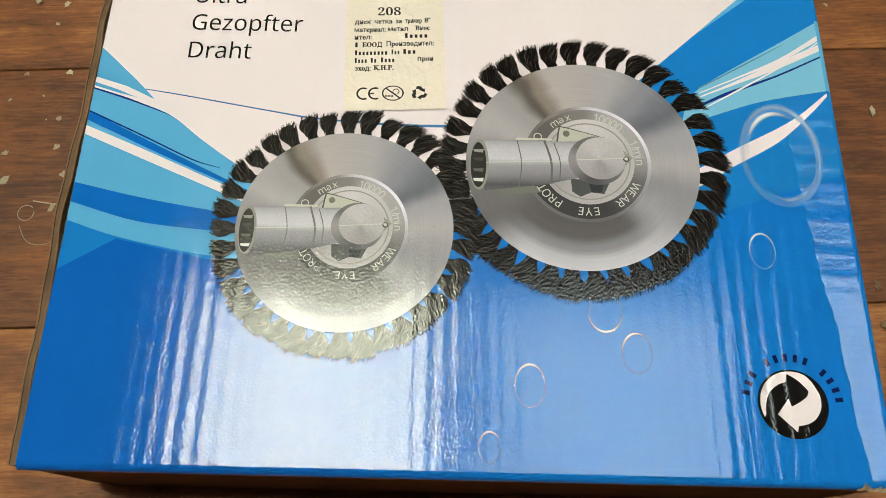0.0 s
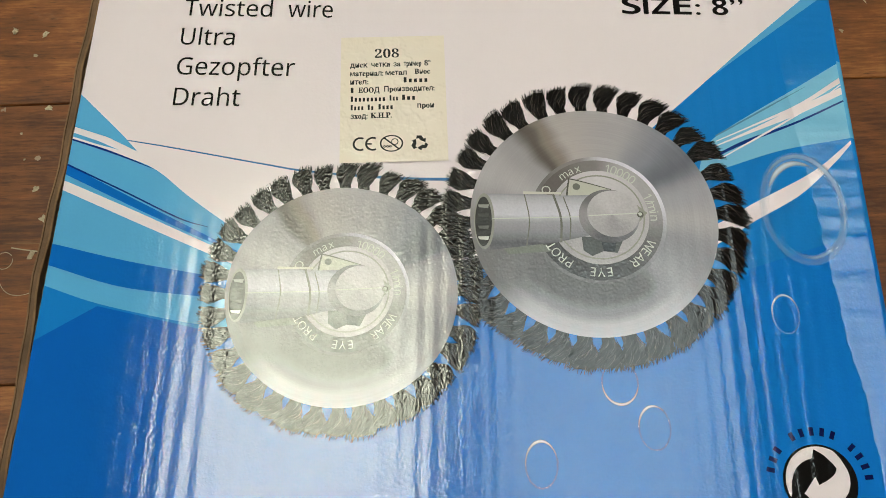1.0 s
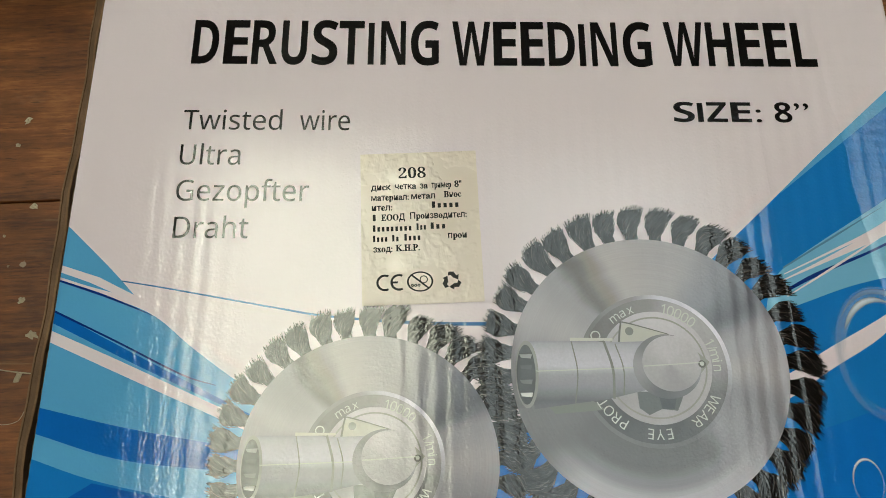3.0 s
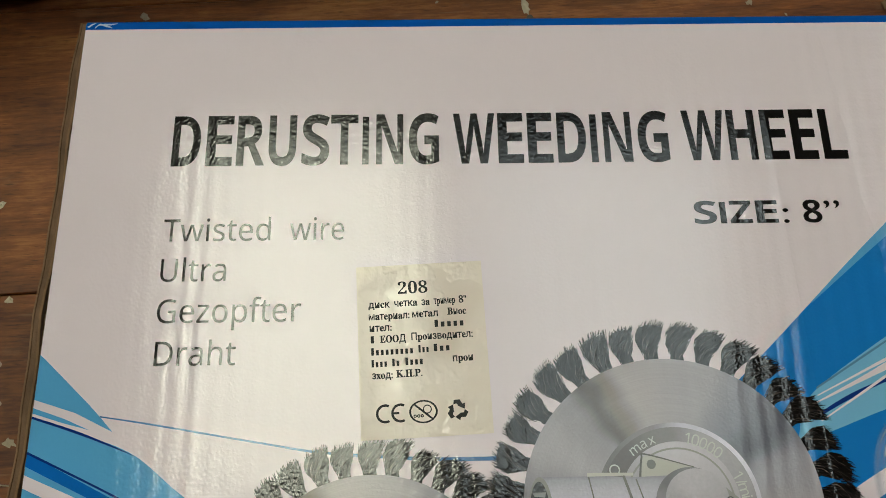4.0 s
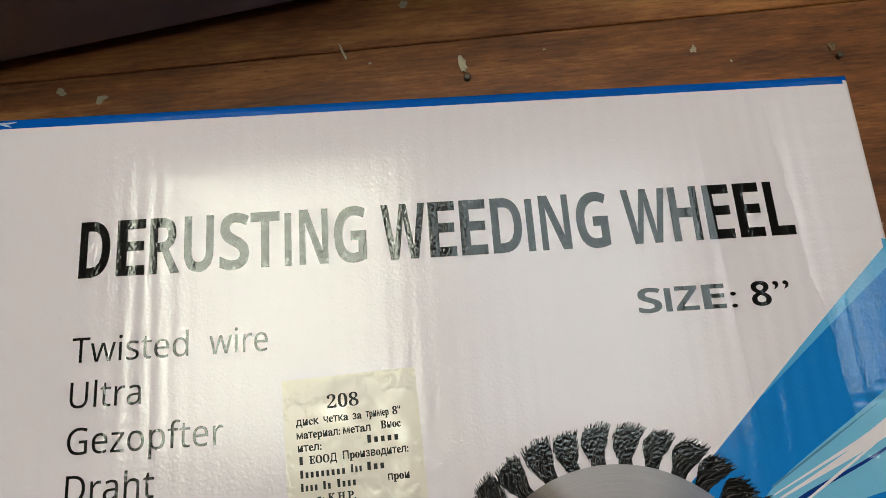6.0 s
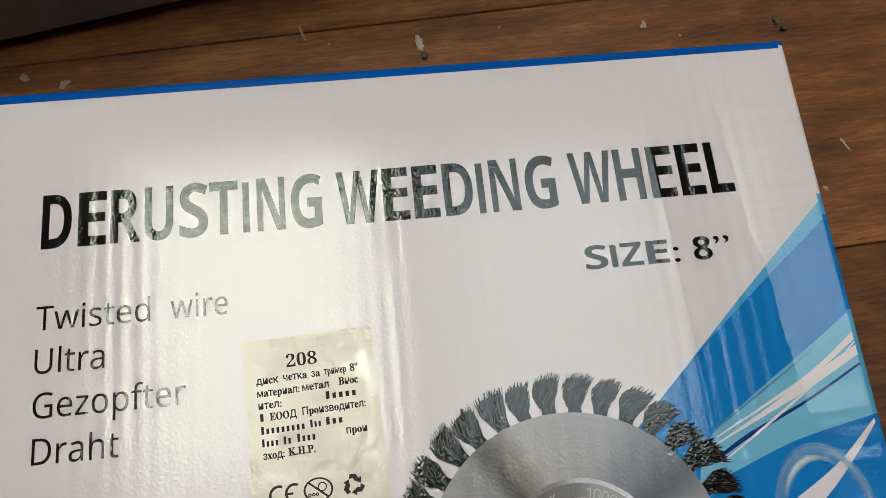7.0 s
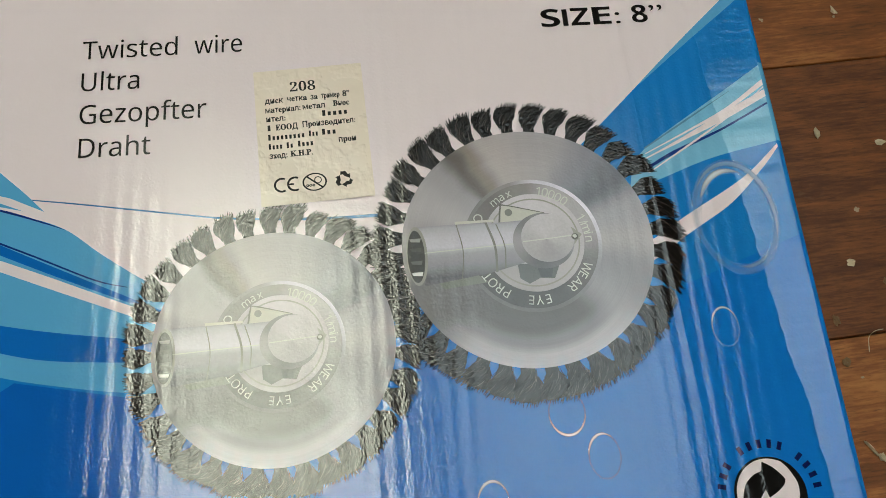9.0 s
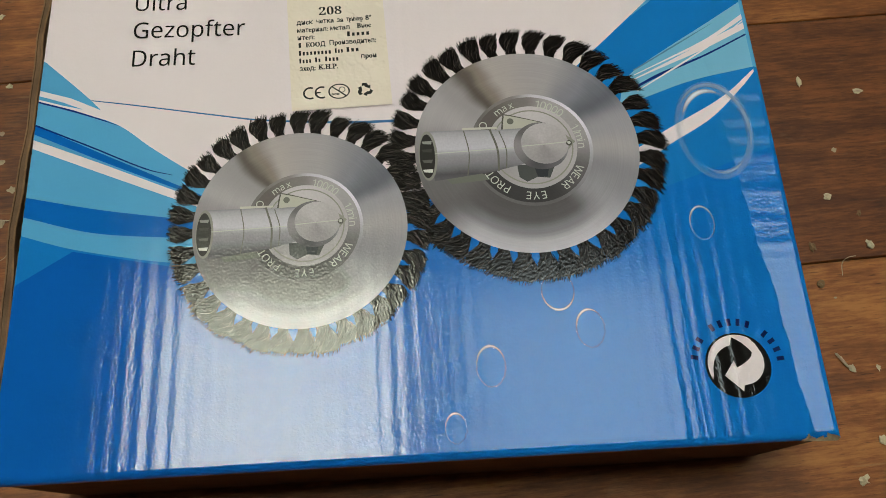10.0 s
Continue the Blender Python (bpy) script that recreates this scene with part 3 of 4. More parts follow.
# ---- the carton ----
def carton():
    box = empty("product_box")
    tagged(box, "glossy white and blue printed cardboard product box lying on the floorboards", "box")

    # lid: one sheet bent over at front, back and one side
    bm = bmesh.new()
    steps = 6
    xs = [0.0, 0.05, 0.1, 0.15, W - FOLD] + [W - FOLD + FOLD * math.sin(math.pi / 2 * i / steps) for i in range(1, steps + 1)]
    dx = [0.0] * 5 + [FOLD * (1 - math.cos(math.pi / 2 * i / steps)) for i in range(1, steps + 1)]
    marks = [0.052, 0.0845, 0.1115, 0.136, 0.1600, 0.1655, 0.19, D - FOLD]
    ys = [FOLD - FOLD * math.sin(math.pi / 2 * i / steps) for i in range(steps, 0, -1)] + [FOLD] + marks
    dy = [FOLD * (1 - math.cos(math.pi / 2 * i / steps)) for i in range(steps, 0, -1)] + [0.0] + [0.0] * len(marks)
    ys += [D - FOLD + FOLD * math.sin(math.pi / 2 * i / steps) for i in range(1, steps + 1)]
    dy += [FOLD * (1 - math.cos(math.pi / 2 * i / steps)) for i in range(1, steps + 1)]
    grid = [[bm.verts.new((x, y, H - max(a, b))) for x, a in zip(xs, dx)] for y, b in zip(ys, dy)]
    mats = [WHITE, DEEP, MIDB, LIGHTB, EDGEB]
    for j in range(len(ys) - 1):
        for i in range(len(xs) - 1):
            f = bm.faces.new((grid[j][i], grid[j][i + 1], grid[j + 1][i + 1], grid[j + 1][i]))
            f.smooth = True
            y = (ys[j] + ys[j + 1]) / 2
            if y > D - FOLD:
                f.material_index = 4
            elif y < FOLD:
                f.material_index = 1
            elif i >= 4:
                f.material_index = 1 if y < 0.0845 else 2 if y < 0.1115 else 3 if y < 0.136 else 2 if y < 0.16 else 3 if y < 0.1655 else 0
    lid = part("lid_panel", bm, mats, box)

    t = 0.0026
    part("front_panel", block((W - 0.004, t, H - FOLD - 0.001), (W / 2, t / 2 + 0.0006, (H - FOLD - 0.001) / 2)), SHADEKRAFT, box, "plain brown cardboard front with shade put into its colour")
    part("back_panel", block((W - 0.004, t, H - FOLD - 0.001), (W / 2, D - t / 2 - 0.0004, (H - FOLD - 0.001) / 2)), DEEP, box)
    part("side_panel", block((t, D - 0.002, H - FOLD - 0.001), (W - t / 2 - 0.0002, D / 2, (H - FOLD - 0.001) / 2)), DEEP, box)
    part("bottom_panel", block((W - 0.006, D - 0.008, 0.002), (W / 2, D / 2, 0.0012)), KRAFT, box)

    # the opening side: bowed inner wall whose bare edge shows past the lid, and the lid's raw edge
    bm = bmesh.new()
    n = 40
    prev = None
    for i in range(n + 1):
        f = i / n
        y = 0.0012 + f * (D - 0.0016)
        out = 0.0028 + 0.0012 * math.sin(math.pi * min(1, f * 1.15)) ** 2 + 0.00035 * math.sin(f * 23) + 0.0002 * math.sin(f * 61 + 1)
        low = 0.0010 + 0.0005 * math.sin(f * 11 + 2)
        thick = 0.0024 + 0.0002 * math.sin(f * 37)
        zt = H - low
        prof = ((-out, zt - 0.0006), (-out + 0.0002, zt), (-out + 0.0006, zt), (-out + 0.0007, zt - 0.0003), (-out + thick - 0.0006, zt - 0.00035), (-out + thick - 0.0005, zt - 0.0001), (-out + thick, zt - 0.0002), (-out + thick, 0.002), (-0.0023, 0.002))
        ring = [bm.verts.new((x, y, z)) for x, z in prof]
        if prev:
            for k in range(9):
                f = bm.faces.new((prev[k], prev[(k + 1) % 9], ring[(k + 1) % 9], ring[k]))
                f.material_index = 1 if k in (2, 3, 4) else 0
        else:
            bm.faces.new(ring[::-1])
        prev = ring
    bm.faces.new(prev)
    bmesh.ops.recalc_face_normals(bm, faces=bm.faces)
    part("side_flap", bm, [KRAFT, BOARDEDGE], box, "bare brown corrugated cardboard flap edge")
    bm = bmesh.new()
    rnd = random.Random(4)
    prev = None
    n = 150
    for i in range(n + 1):
        y = 0.001 + (D - 0.002) * i / n
        e = -0.0001 - 0.0002 * (0.5 + 0.5 * math.sin(i * 2.1)) - rnd.uniform(0, 0.0002)
        ring = [bm.verts.new(c) for c in ((0.0, y, H - 0.00005), (e, y, H - 0.0003), (e * 0.6, y, H - 0.0024), (0.0, y, H - 0.0026))]
        if prev:
            for k in range(3):
                bm.faces.new((prev[k], ring[k], ring[k + 1], prev[k + 1]))
        prev = ring
    part("lid_edge", bm, BOARDEDGE, box, "frayed corrugated edge of the lid")
    # torn front corner
    bm = bmesh.new()
    rnd = random.Random(8)
    rows = []
    for i in range(12):
        f = i / 11
        x = 0.2045 + f * 0.0098
        w = 0.0020 * math.sin(math.pi * min(1, 0.12 + f * 0.85)) + 0.0002
        rows.append([bm.verts.new((x + rnd.uniform(-0.0003, 0.0003), -0.0003 + k * w / 2 + rnd.uniform(-0.0002, 0.0002), H - 0.0014 + k * 0.0007 + rnd.uniform(-0.0002, 0.0003))) for k in range(3)])
    for a, b in zip(rows, rows[1:]):
        for k in range(2):
            bm.faces.new((a[k], b[k], b[k + 1], a[k + 1]))
    part("torn_corner", bm, TORN, box, "torn paper showing pale cardboard")
    # rubbed white mark at the back corner
    for pts, wd in (([(2.4, 206.9), (3.6, 208.0), (5.6, 207.5), (7.0, 206.9)], (0.2, 0.45, 0.6, 0.1)), ([(4.6, 208.2), (6.4, 208.0), (8.2, 208.3)], (0.1, 0.5, 0.1)), ([(0.6, 207.2), (1.8, 208.1), (2.6, 208.4)], (0.5, 0.4, 0.1))):
        part("scuff_mark", stroke(pts, wd, 4), SCUFF, box, "rubbed white mark on the folded edge")
    return box, lid


BOX, LID = carton()
XR, YF = 213.0, 2.0       # the flat of the lid, mm


def printed_ground():
    """Blue fields, bands and streaks on the lid."""
    def band(nm, bm, m):
        return part(nm, bm, m, LID)
    # the blue field under the wheels
    band("blue_field", sheet([(0, YF), (XR, YF), (XR, 92.0)] + smooth_line([(205, 89), (181, 80), (150, 74), (118, 72), (104, 74), (80, 66), (60, 58), (39.3, 56.4)], 5) + [(14.3, 64), (0, 56)], 1), DEEP)
    band("mid_blue_wedge", sheet([(0, 51.5), (14.3, 60.6), (40, 55.2), (60, 53), (60, 60), (29.2, 62), (13.4, 64), (0, 68)], 1.5), MIDB)
    band("blue_edge_band", sheet([(0, 206.5), (XR, 206.7), (XR, 207.75), (0, 207.75)], 2), EDGEB)
    # left-hand bands, from below upwards
    band("light_blue_band", ribbon([(0, 107.6), (12.7, 103.4), (23.7, 98.9), (34, 90.9), (47, 82), (62, 74)], [(0, 65.8), (13.4, 61.5), (29.2, 58.1), (39.3, 56.4), (52, 55), (62, 54.5)], 2), LIGHTB)
    band("strong_blue_band", ribbon([(0, 77.2), (19.2, 72.9), (38.4, 69.6), (56, 67)], [(0, 71.3), (18.8, 65.9), (37.9, 63.7), (56, 62.5)], 3), DARKB)
    band("white_band", ribbon([(0, 95.2), (18.5, 87.4), (40.5, 77.7), (54, 72)], [(0, 92.4), (20.7, 83.5), (39.2, 75.7), (54, 69.5)], 3), WHITE)
    band("strong_blue_streak", ribbon([(0, 99.9), (18, 90.8), (41.9, 79.0), (50, 75)], [(0, 97.0), (21.8, 86.7), (41.2, 78.1), (50, 74.6)], 4), DARKB)
    band("navy_line", stroke([(0, 99.9), (16.1, 92.4), (31.7, 84.9), (39.9, 82.4)], (0.5, 0.45, 0.4, 0.15), 5), NAVY)
    band("navy_line", stroke([(0, 107.5), (10.1, 104.2), (18, 101.2), (23.5, 98.9)], (0.5, 0.6, 0.4, 0.1), 5), NAVY)
    band("light_blue_point", sheet([(0, 121.5)] + smooth_line([(1.1, 120.6), (8, 114.2), (13.5, 109), (18.2, 104.1)], 5) + smooth_line([(9.4, 108.4), (0, 111.4)], 4), 2), LIGHTB)
    band("light_blue_sliver", sheet([(0, 109.6), (7, 107.2), (13, 104.6), (7, 106.2), (0, 108.4)], 2), LIGHTB)
    band("fine_line", stroke([(15, 107.5), (27.2, 105.5), (52.3, 101), (65.5, 98.9), (88.3, 97.3), (104.4, 97.2)], (0.3, 0.4, 0.45, 0.55, 0.8, 0.9), 2), FINELINE)
    # right-hand field
    band("mid_blue_field", sheet(smooth_line([(135, 92), (165.8, 120.2), (190, 142.6), (XR, 162.3)], 5) + [(XR, 84)] + smooth_line([(205, 81.3), (181, 73), (150, 63), (135, 60)], 5), 2), MIDB)
    band("light_blue_edge", sheet(smooth_line([(178, 131.6), (190, 142.8), (XR, 163.4)], 5) + smooth_line([(XR, 158.8), (194, 144.0), (178, 131.2)], 5), 3), LIGHTB)
    band("pale_blue_fan", sheet(smooth_line([(172, 107), (178.5, 113.2), (201.8, 128.0), (XR, 135.2)], 5) + smooth_line([(XR, 111.4), (194.2, 107.5), (179.9, 102.6), (170, 99)], 5), 3), PALEB)
    band("grey_blue_line", stroke([(176, 111.5), (190, 119.8), (203, 127.5)], (0.4, 0.5, 0.1), 4), SOFTLINE)
    band("white_streak", ribbon([(176, 110), (188, 115.8), (201, 122.4), (XR, 130.6)], [(176, 109.7), (188, 115.2), (201, 121.2), (XR, 128.8)], 5), WHITE)
    band("white_streak", ribbon([(175, 108.2), (186, 113.6), (199, 120.4), (XR, 127.4)], [(175, 107.9), (186, 112.6), (199, 118.2), (XR, 125.2)], 5.5), WHITE)
    band("fine_white_line", stroke([(176, 104.2), (190, 112.6), (204.2, 121.5), (XR, 128.2)], (0.3, 0.6, 0.35, 0.3), 6), WHITE)
    band("navy_streak", stroke([(174, 104.6), (184, 109.8), (198.6, 115.9), (XR, 123.1)], (0.7, 1.0, 0.6, 0.5), 4), NAVY)
    band("white_swoosh", ribbon([(150, 76), (172, 84.6), (184.3, 91.6), (201.5, 101.2), (XR, 110.6)], [(150, 72), (172, 79.2), (183.7, 86.3), (197, 94.2), (207.4, 103.6), (XR, 109.6)], 6), WHITE)
    # bubbles
    bubble("bubble_ring", 197.1, 90.2, 10.6, 15.3, 1.5, 60, 110, 0.3, 7, ROSE, LID)
    bubble("bubble_ring", 197.0, 90.0, 9.2, 13.4, 1.1, 112, 38, 0.0, 8, GLEAM, LID)
    bubble("bubble_ring", 197.4, 90.2, 9.6, 13.9, 0.9, 285, 36, 0.0, 9, ROSE, LID)
    bubble("bubble_ring", 188.4, 61.0, 3.4, 5.0, 0.42, 105, 60, 0.22, 7, GLEAM, LID)
    bubble("bubble_ring", 145.3, 43.0, 4.4, 5.3, 0.45, 268, 55, 0.25, 7, GLEAM, LID)
    bubble("bubble_ring", 153.0, 32.2, 3.8, 5.2, 0.45, 115, 45, 0.2, 7, GLEAM, LID)
    bubble("bubble_ring", 125.5, 23.3, 3.8, 5.4, 0.48, 100, 48, 0.28, 7, GLEAM, LID)
    bubble("bubble_ring", 115.3, 7.8, 2.7, 3.8, 0.4, 100, 50, 0.2, 7, GLEAM, LID)


printed_ground()


def titles():
    """The printed words; in the headline and the size each letter has its own place on the line."""
    def spaced(word, starts, ends, y, cap, bold):
        for ch, a, b in zip(word, starts, ends):
            lettering("printed_word", ch, a, b, y, cap, 3, BLACK, LID, bold, style="bold")
    spaced("DERUSTING", (25.4, 33.8, 41.3, 49.2, 57.4, 64.5, 72.4, 75.8, 83.9), (32.3, 40.3, 48.3, 56.0, 64.2, 71.3, 74.0, 82.5, 91.4), 167.7, 13.6, 0.0)
    spaced("WEEDING", (95.0, 106.1, 113.5, 120.9, 129.2, 132.5, 141.1), (105.4, 112.4, 119.7, 128.1, 130.9, 139.5, 148.7), 167.6, 13.7, 0.0)
    spaced("WHEEL", (152.4, 163.8, 172.2, 179.7, 187.1), (163.0, 170.7, 178.5, 185.8, 193.1), 167.8, 13.7, 0.0)
    spaced("SIZE:", (152.9, 159.2, 161.6, 168.0, 174.5), (158.4, 160.7, 167.0, 173.3, 175.9), 151.2, 5.8, 0.0)
    spaced("8”", (179.4, 184.8), (184.0, 188.6), 151.2, 5.8, 0.0)
    for word, a, b, y in (("Twisted", 25.2, 50.8, 148.3), ("wire", 55.4, 68.4, 148.3), ("Ultra", 25.4, 40.8, 138.4), ("Gezopfter", 25.5, 58.8, 128.5), ("Draht", 25.8, 44.3, 118.6)):
        lettering("printed_word", word, a, b, y, 5.6, 3, BLACK, LID)


titles()


def printed_wheel(cx, cy, r, phase, base, seed):
    """The photograph of a wire wheel: steel disc, hub with its gear head, and a rim of twisted wire tufts. r: radius of the disc, mm."""
    rnd = random.Random(seed)
    k = r / 32.6
    disc = part("printed_wheel", oval(cx, cy, r, r * 0.985, base + 4, 96), steel_print("steel_print", cx * MM, cy * MM, r * MM), BOX, "printed photograph of a grey steel wire wheel")
    count = 36
    for i in range(count):
        a = 2 * math.pi * i / count + phase + rnd.uniform(-0.01, 0.01)
        low = max(0.0, -math.sin(a))                      # the lower tufts lie closer together
        bm = bmesh.new()
        ur, ut = Vector((math.cos(a), math.sin(a))), Vector((-math.sin(a), math.cos(a)))
        lean = 0.12 * rnd.random() + 0.62 * max(0.0, math.cos(a - 0.5))     # those at one side are swept clockwise
        size = k * rnd.uniform(0.9, 1.06)

        def at(s, w):
            """s: along the tuft, from the disc outwards; w: across it."""
            side = (0.5 * math.sin(math.pi * s) - lean * 2.6 * s * s) * size
            return (cx + ur.x * (r - 1.0 + s * 9.3 * size) + ut.x * (w * size + side), (cy + ur.y * (r - 1.0 + s * 9.3 * size) + ut.y * (w * size + side)))

        def half(s):
            u = max(0.0, min(1.0, (s - 0.12) / 0.5))
            return (1.6 + 0.25 * low) + (1.3 + 0.7 * low) * u * u * (3 - 2 * u)

        edge = [(s, half(s) * c) for s, c in ((0.0, 0.95), (0.2, 0.95), (0.4, 0.98), (0.55, 1.0), (0.7, 0.98), (0.8, 0.9), (0.86, 0.74), (0.9, 0.4))]
        out = [at(s + rnd.uniform(-0.02, 0.02), w * rnd.uniform(0.86, 1.1)) for s, w in edge] + [at(s + rnd.uniform(-0.02, 0.02), -w * rnd.uniform(0.86, 1.1)) for s, w in edge[::-1]]
        sheet(out, base, bm)
        for f in bm.faces:
            f.material_index = 1
        for j in range(96):                               # twisted strands, then the frayed tip
            w0 = rnd.uniform(-1, 1)
            s0 = rnd.uniform(0.0, 0.62)
            s1 = min(1.0, s0 + rnd.uniform(0.22, 0.42))
            tip = s1 > 0.78
            if tip:
                s1 = rnd.uniform(0.86, 0.98)
            twist = rnd.uniform(0.45, 1.05)
            pts = []
            for q in range(4):
                s = s0 + (s1 - s0) * q / 3
                w = (w0 - twist * ((q / 3) ** 1.6 - 0.4)) * half(min(s, 0.95))
                w = max(-half(s) * 1.04, min(half(s) * 1.04, w))
                pts.append((s, w))
            wd = rnd.uniform(0.05, 0.16)
            left = [at(s, w + wd * (1 - 0.8 * abs(q / 1.5 - 1))) for q, (s, w) in enumerate(pts)]
            right = [at(s, w - wd * (1 - 0.8 * abs(q / 1.5 - 1))) for q, (s, w) in enumerate(pts)]
            z = H + (base + 1 + 2.4 * j / 96) * LAYER
            va = [bm.verts.new((x * MM, y * MM, z)) for x, y in left]
            vb = [bm.verts.new((x * MM, y * MM, z)) for x, y in right]
            for q in range(3):
                bm.faces.new((va[q], vb[q], vb[q + 1], va[q + 1]))
        for j in range(44):                               # single wires that stand out of the blunt end
            w = rnd.uniform(-1, 1)
            s0 = 0.82 - 0.22 * abs(w) ** 3
            s1 = rnd.uniform(0.88, 1.05) - 0.10 * abs(w) ** 3
            w1 = w * half(s1) * 1.08 + rnd.uniform(-0.8, 0.3)
            wd = rnd.uniform(0.1, 0.2)
            z = H + (base + 1 + 1.2 * j / 44) * LAYER
            tri = [at(s0, w * half(s0) - wd), at(s0, w * half(s0) + wd), at(s1, w1 + 0.05), at(s1, w1 - 0.05)]
            bm.faces.new([bm.verts.new((x * MM, y * MM, z)) for x, y in tri]).material_index = 1 if j % 3 else 0
        for f in bm.faces:
            f.normal_update()
            if f.normal.z < 0:
                f.normal_flip()
        part("wire_tuft", bm, [WIRE, WIREBASE], disc)

    def X(x):
        return cx + x * k

    def Y(y):
        return cy + y * k
    L0 = base + 6
    hx, hy = 1.1, -0.1
    pos = (X(hx) * MM, Y(hy) * MM)
    part("hub_rim", hoop(X(hx), Y(hy), 16.6 * k, 18.0 * k, L0), rim_print("hub_rim_print", *pos, [(0, g3(160, 1)), (0.1, g3(112, 1)), (0.3, g3(104, 1)), (0.42, g3(150)), (0.6, g3(238)), (0.72, g3(210)), (0.8, g3(140, 2)), (0.9, g3(116, 2)), (1, g3(160, 1))]), disc)
    part("hub_band", hoop(X(hx), Y(hy), 12.6 * k, 17.0 * k, L0 + 1), rim_print("hub_band_print", *pos, [(0, g3(112, 2)), (0.12, g3(66, 1)), (0.3, g3(66, 1)), (0.42, g3(104, 1)), (0.55, g3(168, 1)), (0.68, g3(176, 1)), (0.76, g3(132, 2)), (0.88, g3(104, 3)), (1, g3(112, 2))]), disc)
    part("hub_plate", oval(X(hx + 0.3), Y(hy + 0.6), 13.1 * k, 13.3 * k, L0 + 2, 72), rim_print("hub_plate_print", *pos, [(0, g3(160, 1)), (0.25, g3(176, 1)), (0.5, g3(186, 1)), (0.75, g3(206, 1)), (1, g3(160, 1))]), disc)
    part("hub_groove", hoop(X(hx + 0.3), Y(hy + 0.6), 11.6 * k, 12.0 * k, L0 + 3), ink("groove_print", (150, 146, 140)), disc)
    # shade and bracket below the barrel
    part("bracket", sheet([(X(-24), Y(-8.8)), (X(-15), Y(-6.5)), (X(-11), Y(-9.4)), (X(-22.6), Y(-10.4))], L0 + 3), ink("bracket_print", (118, 116, 112)), disc)
    part("clamp_shadow", sheet([(X(-3.5), Y(-5.2)), (X(7.5), Y(-5.5)), (X(5.6), Y(-9.6)), (X(2.0), Y(-9.2)), (X(-1.0), Y(-10.6)), (X(-3.2), Y(-9.0))], L0 + 4), ink("clamp_print", (82, 82, 84)), disc)
    part("clamp_nut", sheet([(X(1.3), Y(-5.6)), (X(5.7), Y(-5.8)), (X(4.9), Y(-9.2)), (X(2.1), Y(-9.2))], L0 + 5), ink("nut_print", (56, 58, 64)), disc)
    # wing behind the gear head
    wing = [(X(-7), Y(6.0)), (X(-6.3), Y(10.4)), (X(-5.4), Y(11.1)), (X(-3.4), Y(10.9)), (X(5.2), Y(8.2)), (X(6), Y(6))]
    part("wing_plate", sheet(wing, L0 + 4), ink("wing_print", (196, 190, 182)), disc)
    part("wing_line", stroke([(X(-7), Y(6.0)), (X(-6.3), Y(10.4)), (X(-5.2), Y(11.1)), (X(5), Y(8.3))], (0.5 * k, 0.4 * k, 0.2 * k), L0 + 5, 5), ink("wing_line_print", (92, 88, 84)), disc)
    part("rivet", oval(X(-4.3), Y(9.0), 1.0 * k, 1.0 * k, L0 + 6, 16), ink("rivet_print", (118, 114, 110)), disc)
    # barrel
    tube = barrel_print("barrel_print", Y(-9.4) * MM, Y(6.8) * MM, [(0.0, g3(104)), (0.12, g3(88)), (0.32, g3(138)), (0.5, g3(160)), (0.62, g3(205)), (0.8, g3(196)), (0.94, g3(172)), (1.0, g3(140))])
    part("barrel", sheet([(X(-28.8), Y(6.6)), (X(-13.4), Y(6.7)), (X(-9.7), Y(6.3)), (X(-1.0), Y(6.6)), (X(2), Y(4)), (X(2), Y(-3)), (X(-1.8), Y(-5.0)), (X(-10.4), Y(-7.0)), (X(-27.4), Y(-9.3))], L0 + 6), tube, disc)
    for x0, x1, y0, y1, w in ((-18.2, -17.9, 6.5, -8.0, 0.3), (-10.6, -8.9, 6.8, -6.9, 0.6), (-7.9, -6.6, 6.0, -6.0, 0.3)):
        part("barrel_ring", stroke([(X(x0), Y(y0)), (X((x0 + x1) / 2 + 1.0), Y((y0 + y1) / 2)), (X(x1), Y(y1))], (w * k, w * k), L0 + 7, 5), ink("ring_line_print", (112, 108, 104)), disc)
    part("barrel_seam", stroke([(X(-28), Y(-0.6)), (X(-2), Y(0.4))], (0.25 * k, 0.25 * k), L0 + 7, 2), PALETXT, disc)
    part("barrel_rib", stroke([(X(-18.5), Y(7.0)), (X(-8.4), Y(7.0))], (0.8 * k, 0.6 * k), L0 + 7, 2), ink("rib_print", (206, 200, 192)), disc)
    part("barrel_mouth", oval(X(-28.9), Y(-1.2), 2.7 * k, 7.9 * k, L0 + 7, 36), ink("mouth_rim_print", (148, 144, 140)), disc)
    part("barrel_hole", oval(X(-29.1), Y(-1.3), 2.2 * k, 7.0 * k, L0 + 8, 36), ink("hole_print", (52, 49, 48)), disc)
    for y, tone in ((3.4, 150), (0.8, 70), (-2.6, 100), (-5.6, 226)):
        part("spline", sheet([(X(-30.6), Y(y)), (X(-27.6), Y(y + 0.1)), (X(-27.9), Y(y - 1.0)), (X(-30.2), Y(y - 0.8))], L0 + 9), ink("spline_print", (tone, tone - 2, tone - 5)), disc)
    # gear head
    hd = (X(4.6), Y(1.2))
    part("gear_head_side", oval(hd[0] - 0.6 * k, hd[1] - 0.5 * k, 8.0 * k, 7.6 * k, L0 + 8, 48), rim_print("gear_side_print", hd[0] * MM, hd[1] * MM, [(0, g3(150, 1)), (0.2, g3(84)), (0.35, g3(110)), (0.5, g3(170)), (0.75, g3(128, 1)), (0.9, g3(112, 1)), (1, g3(150, 1))]), disc)
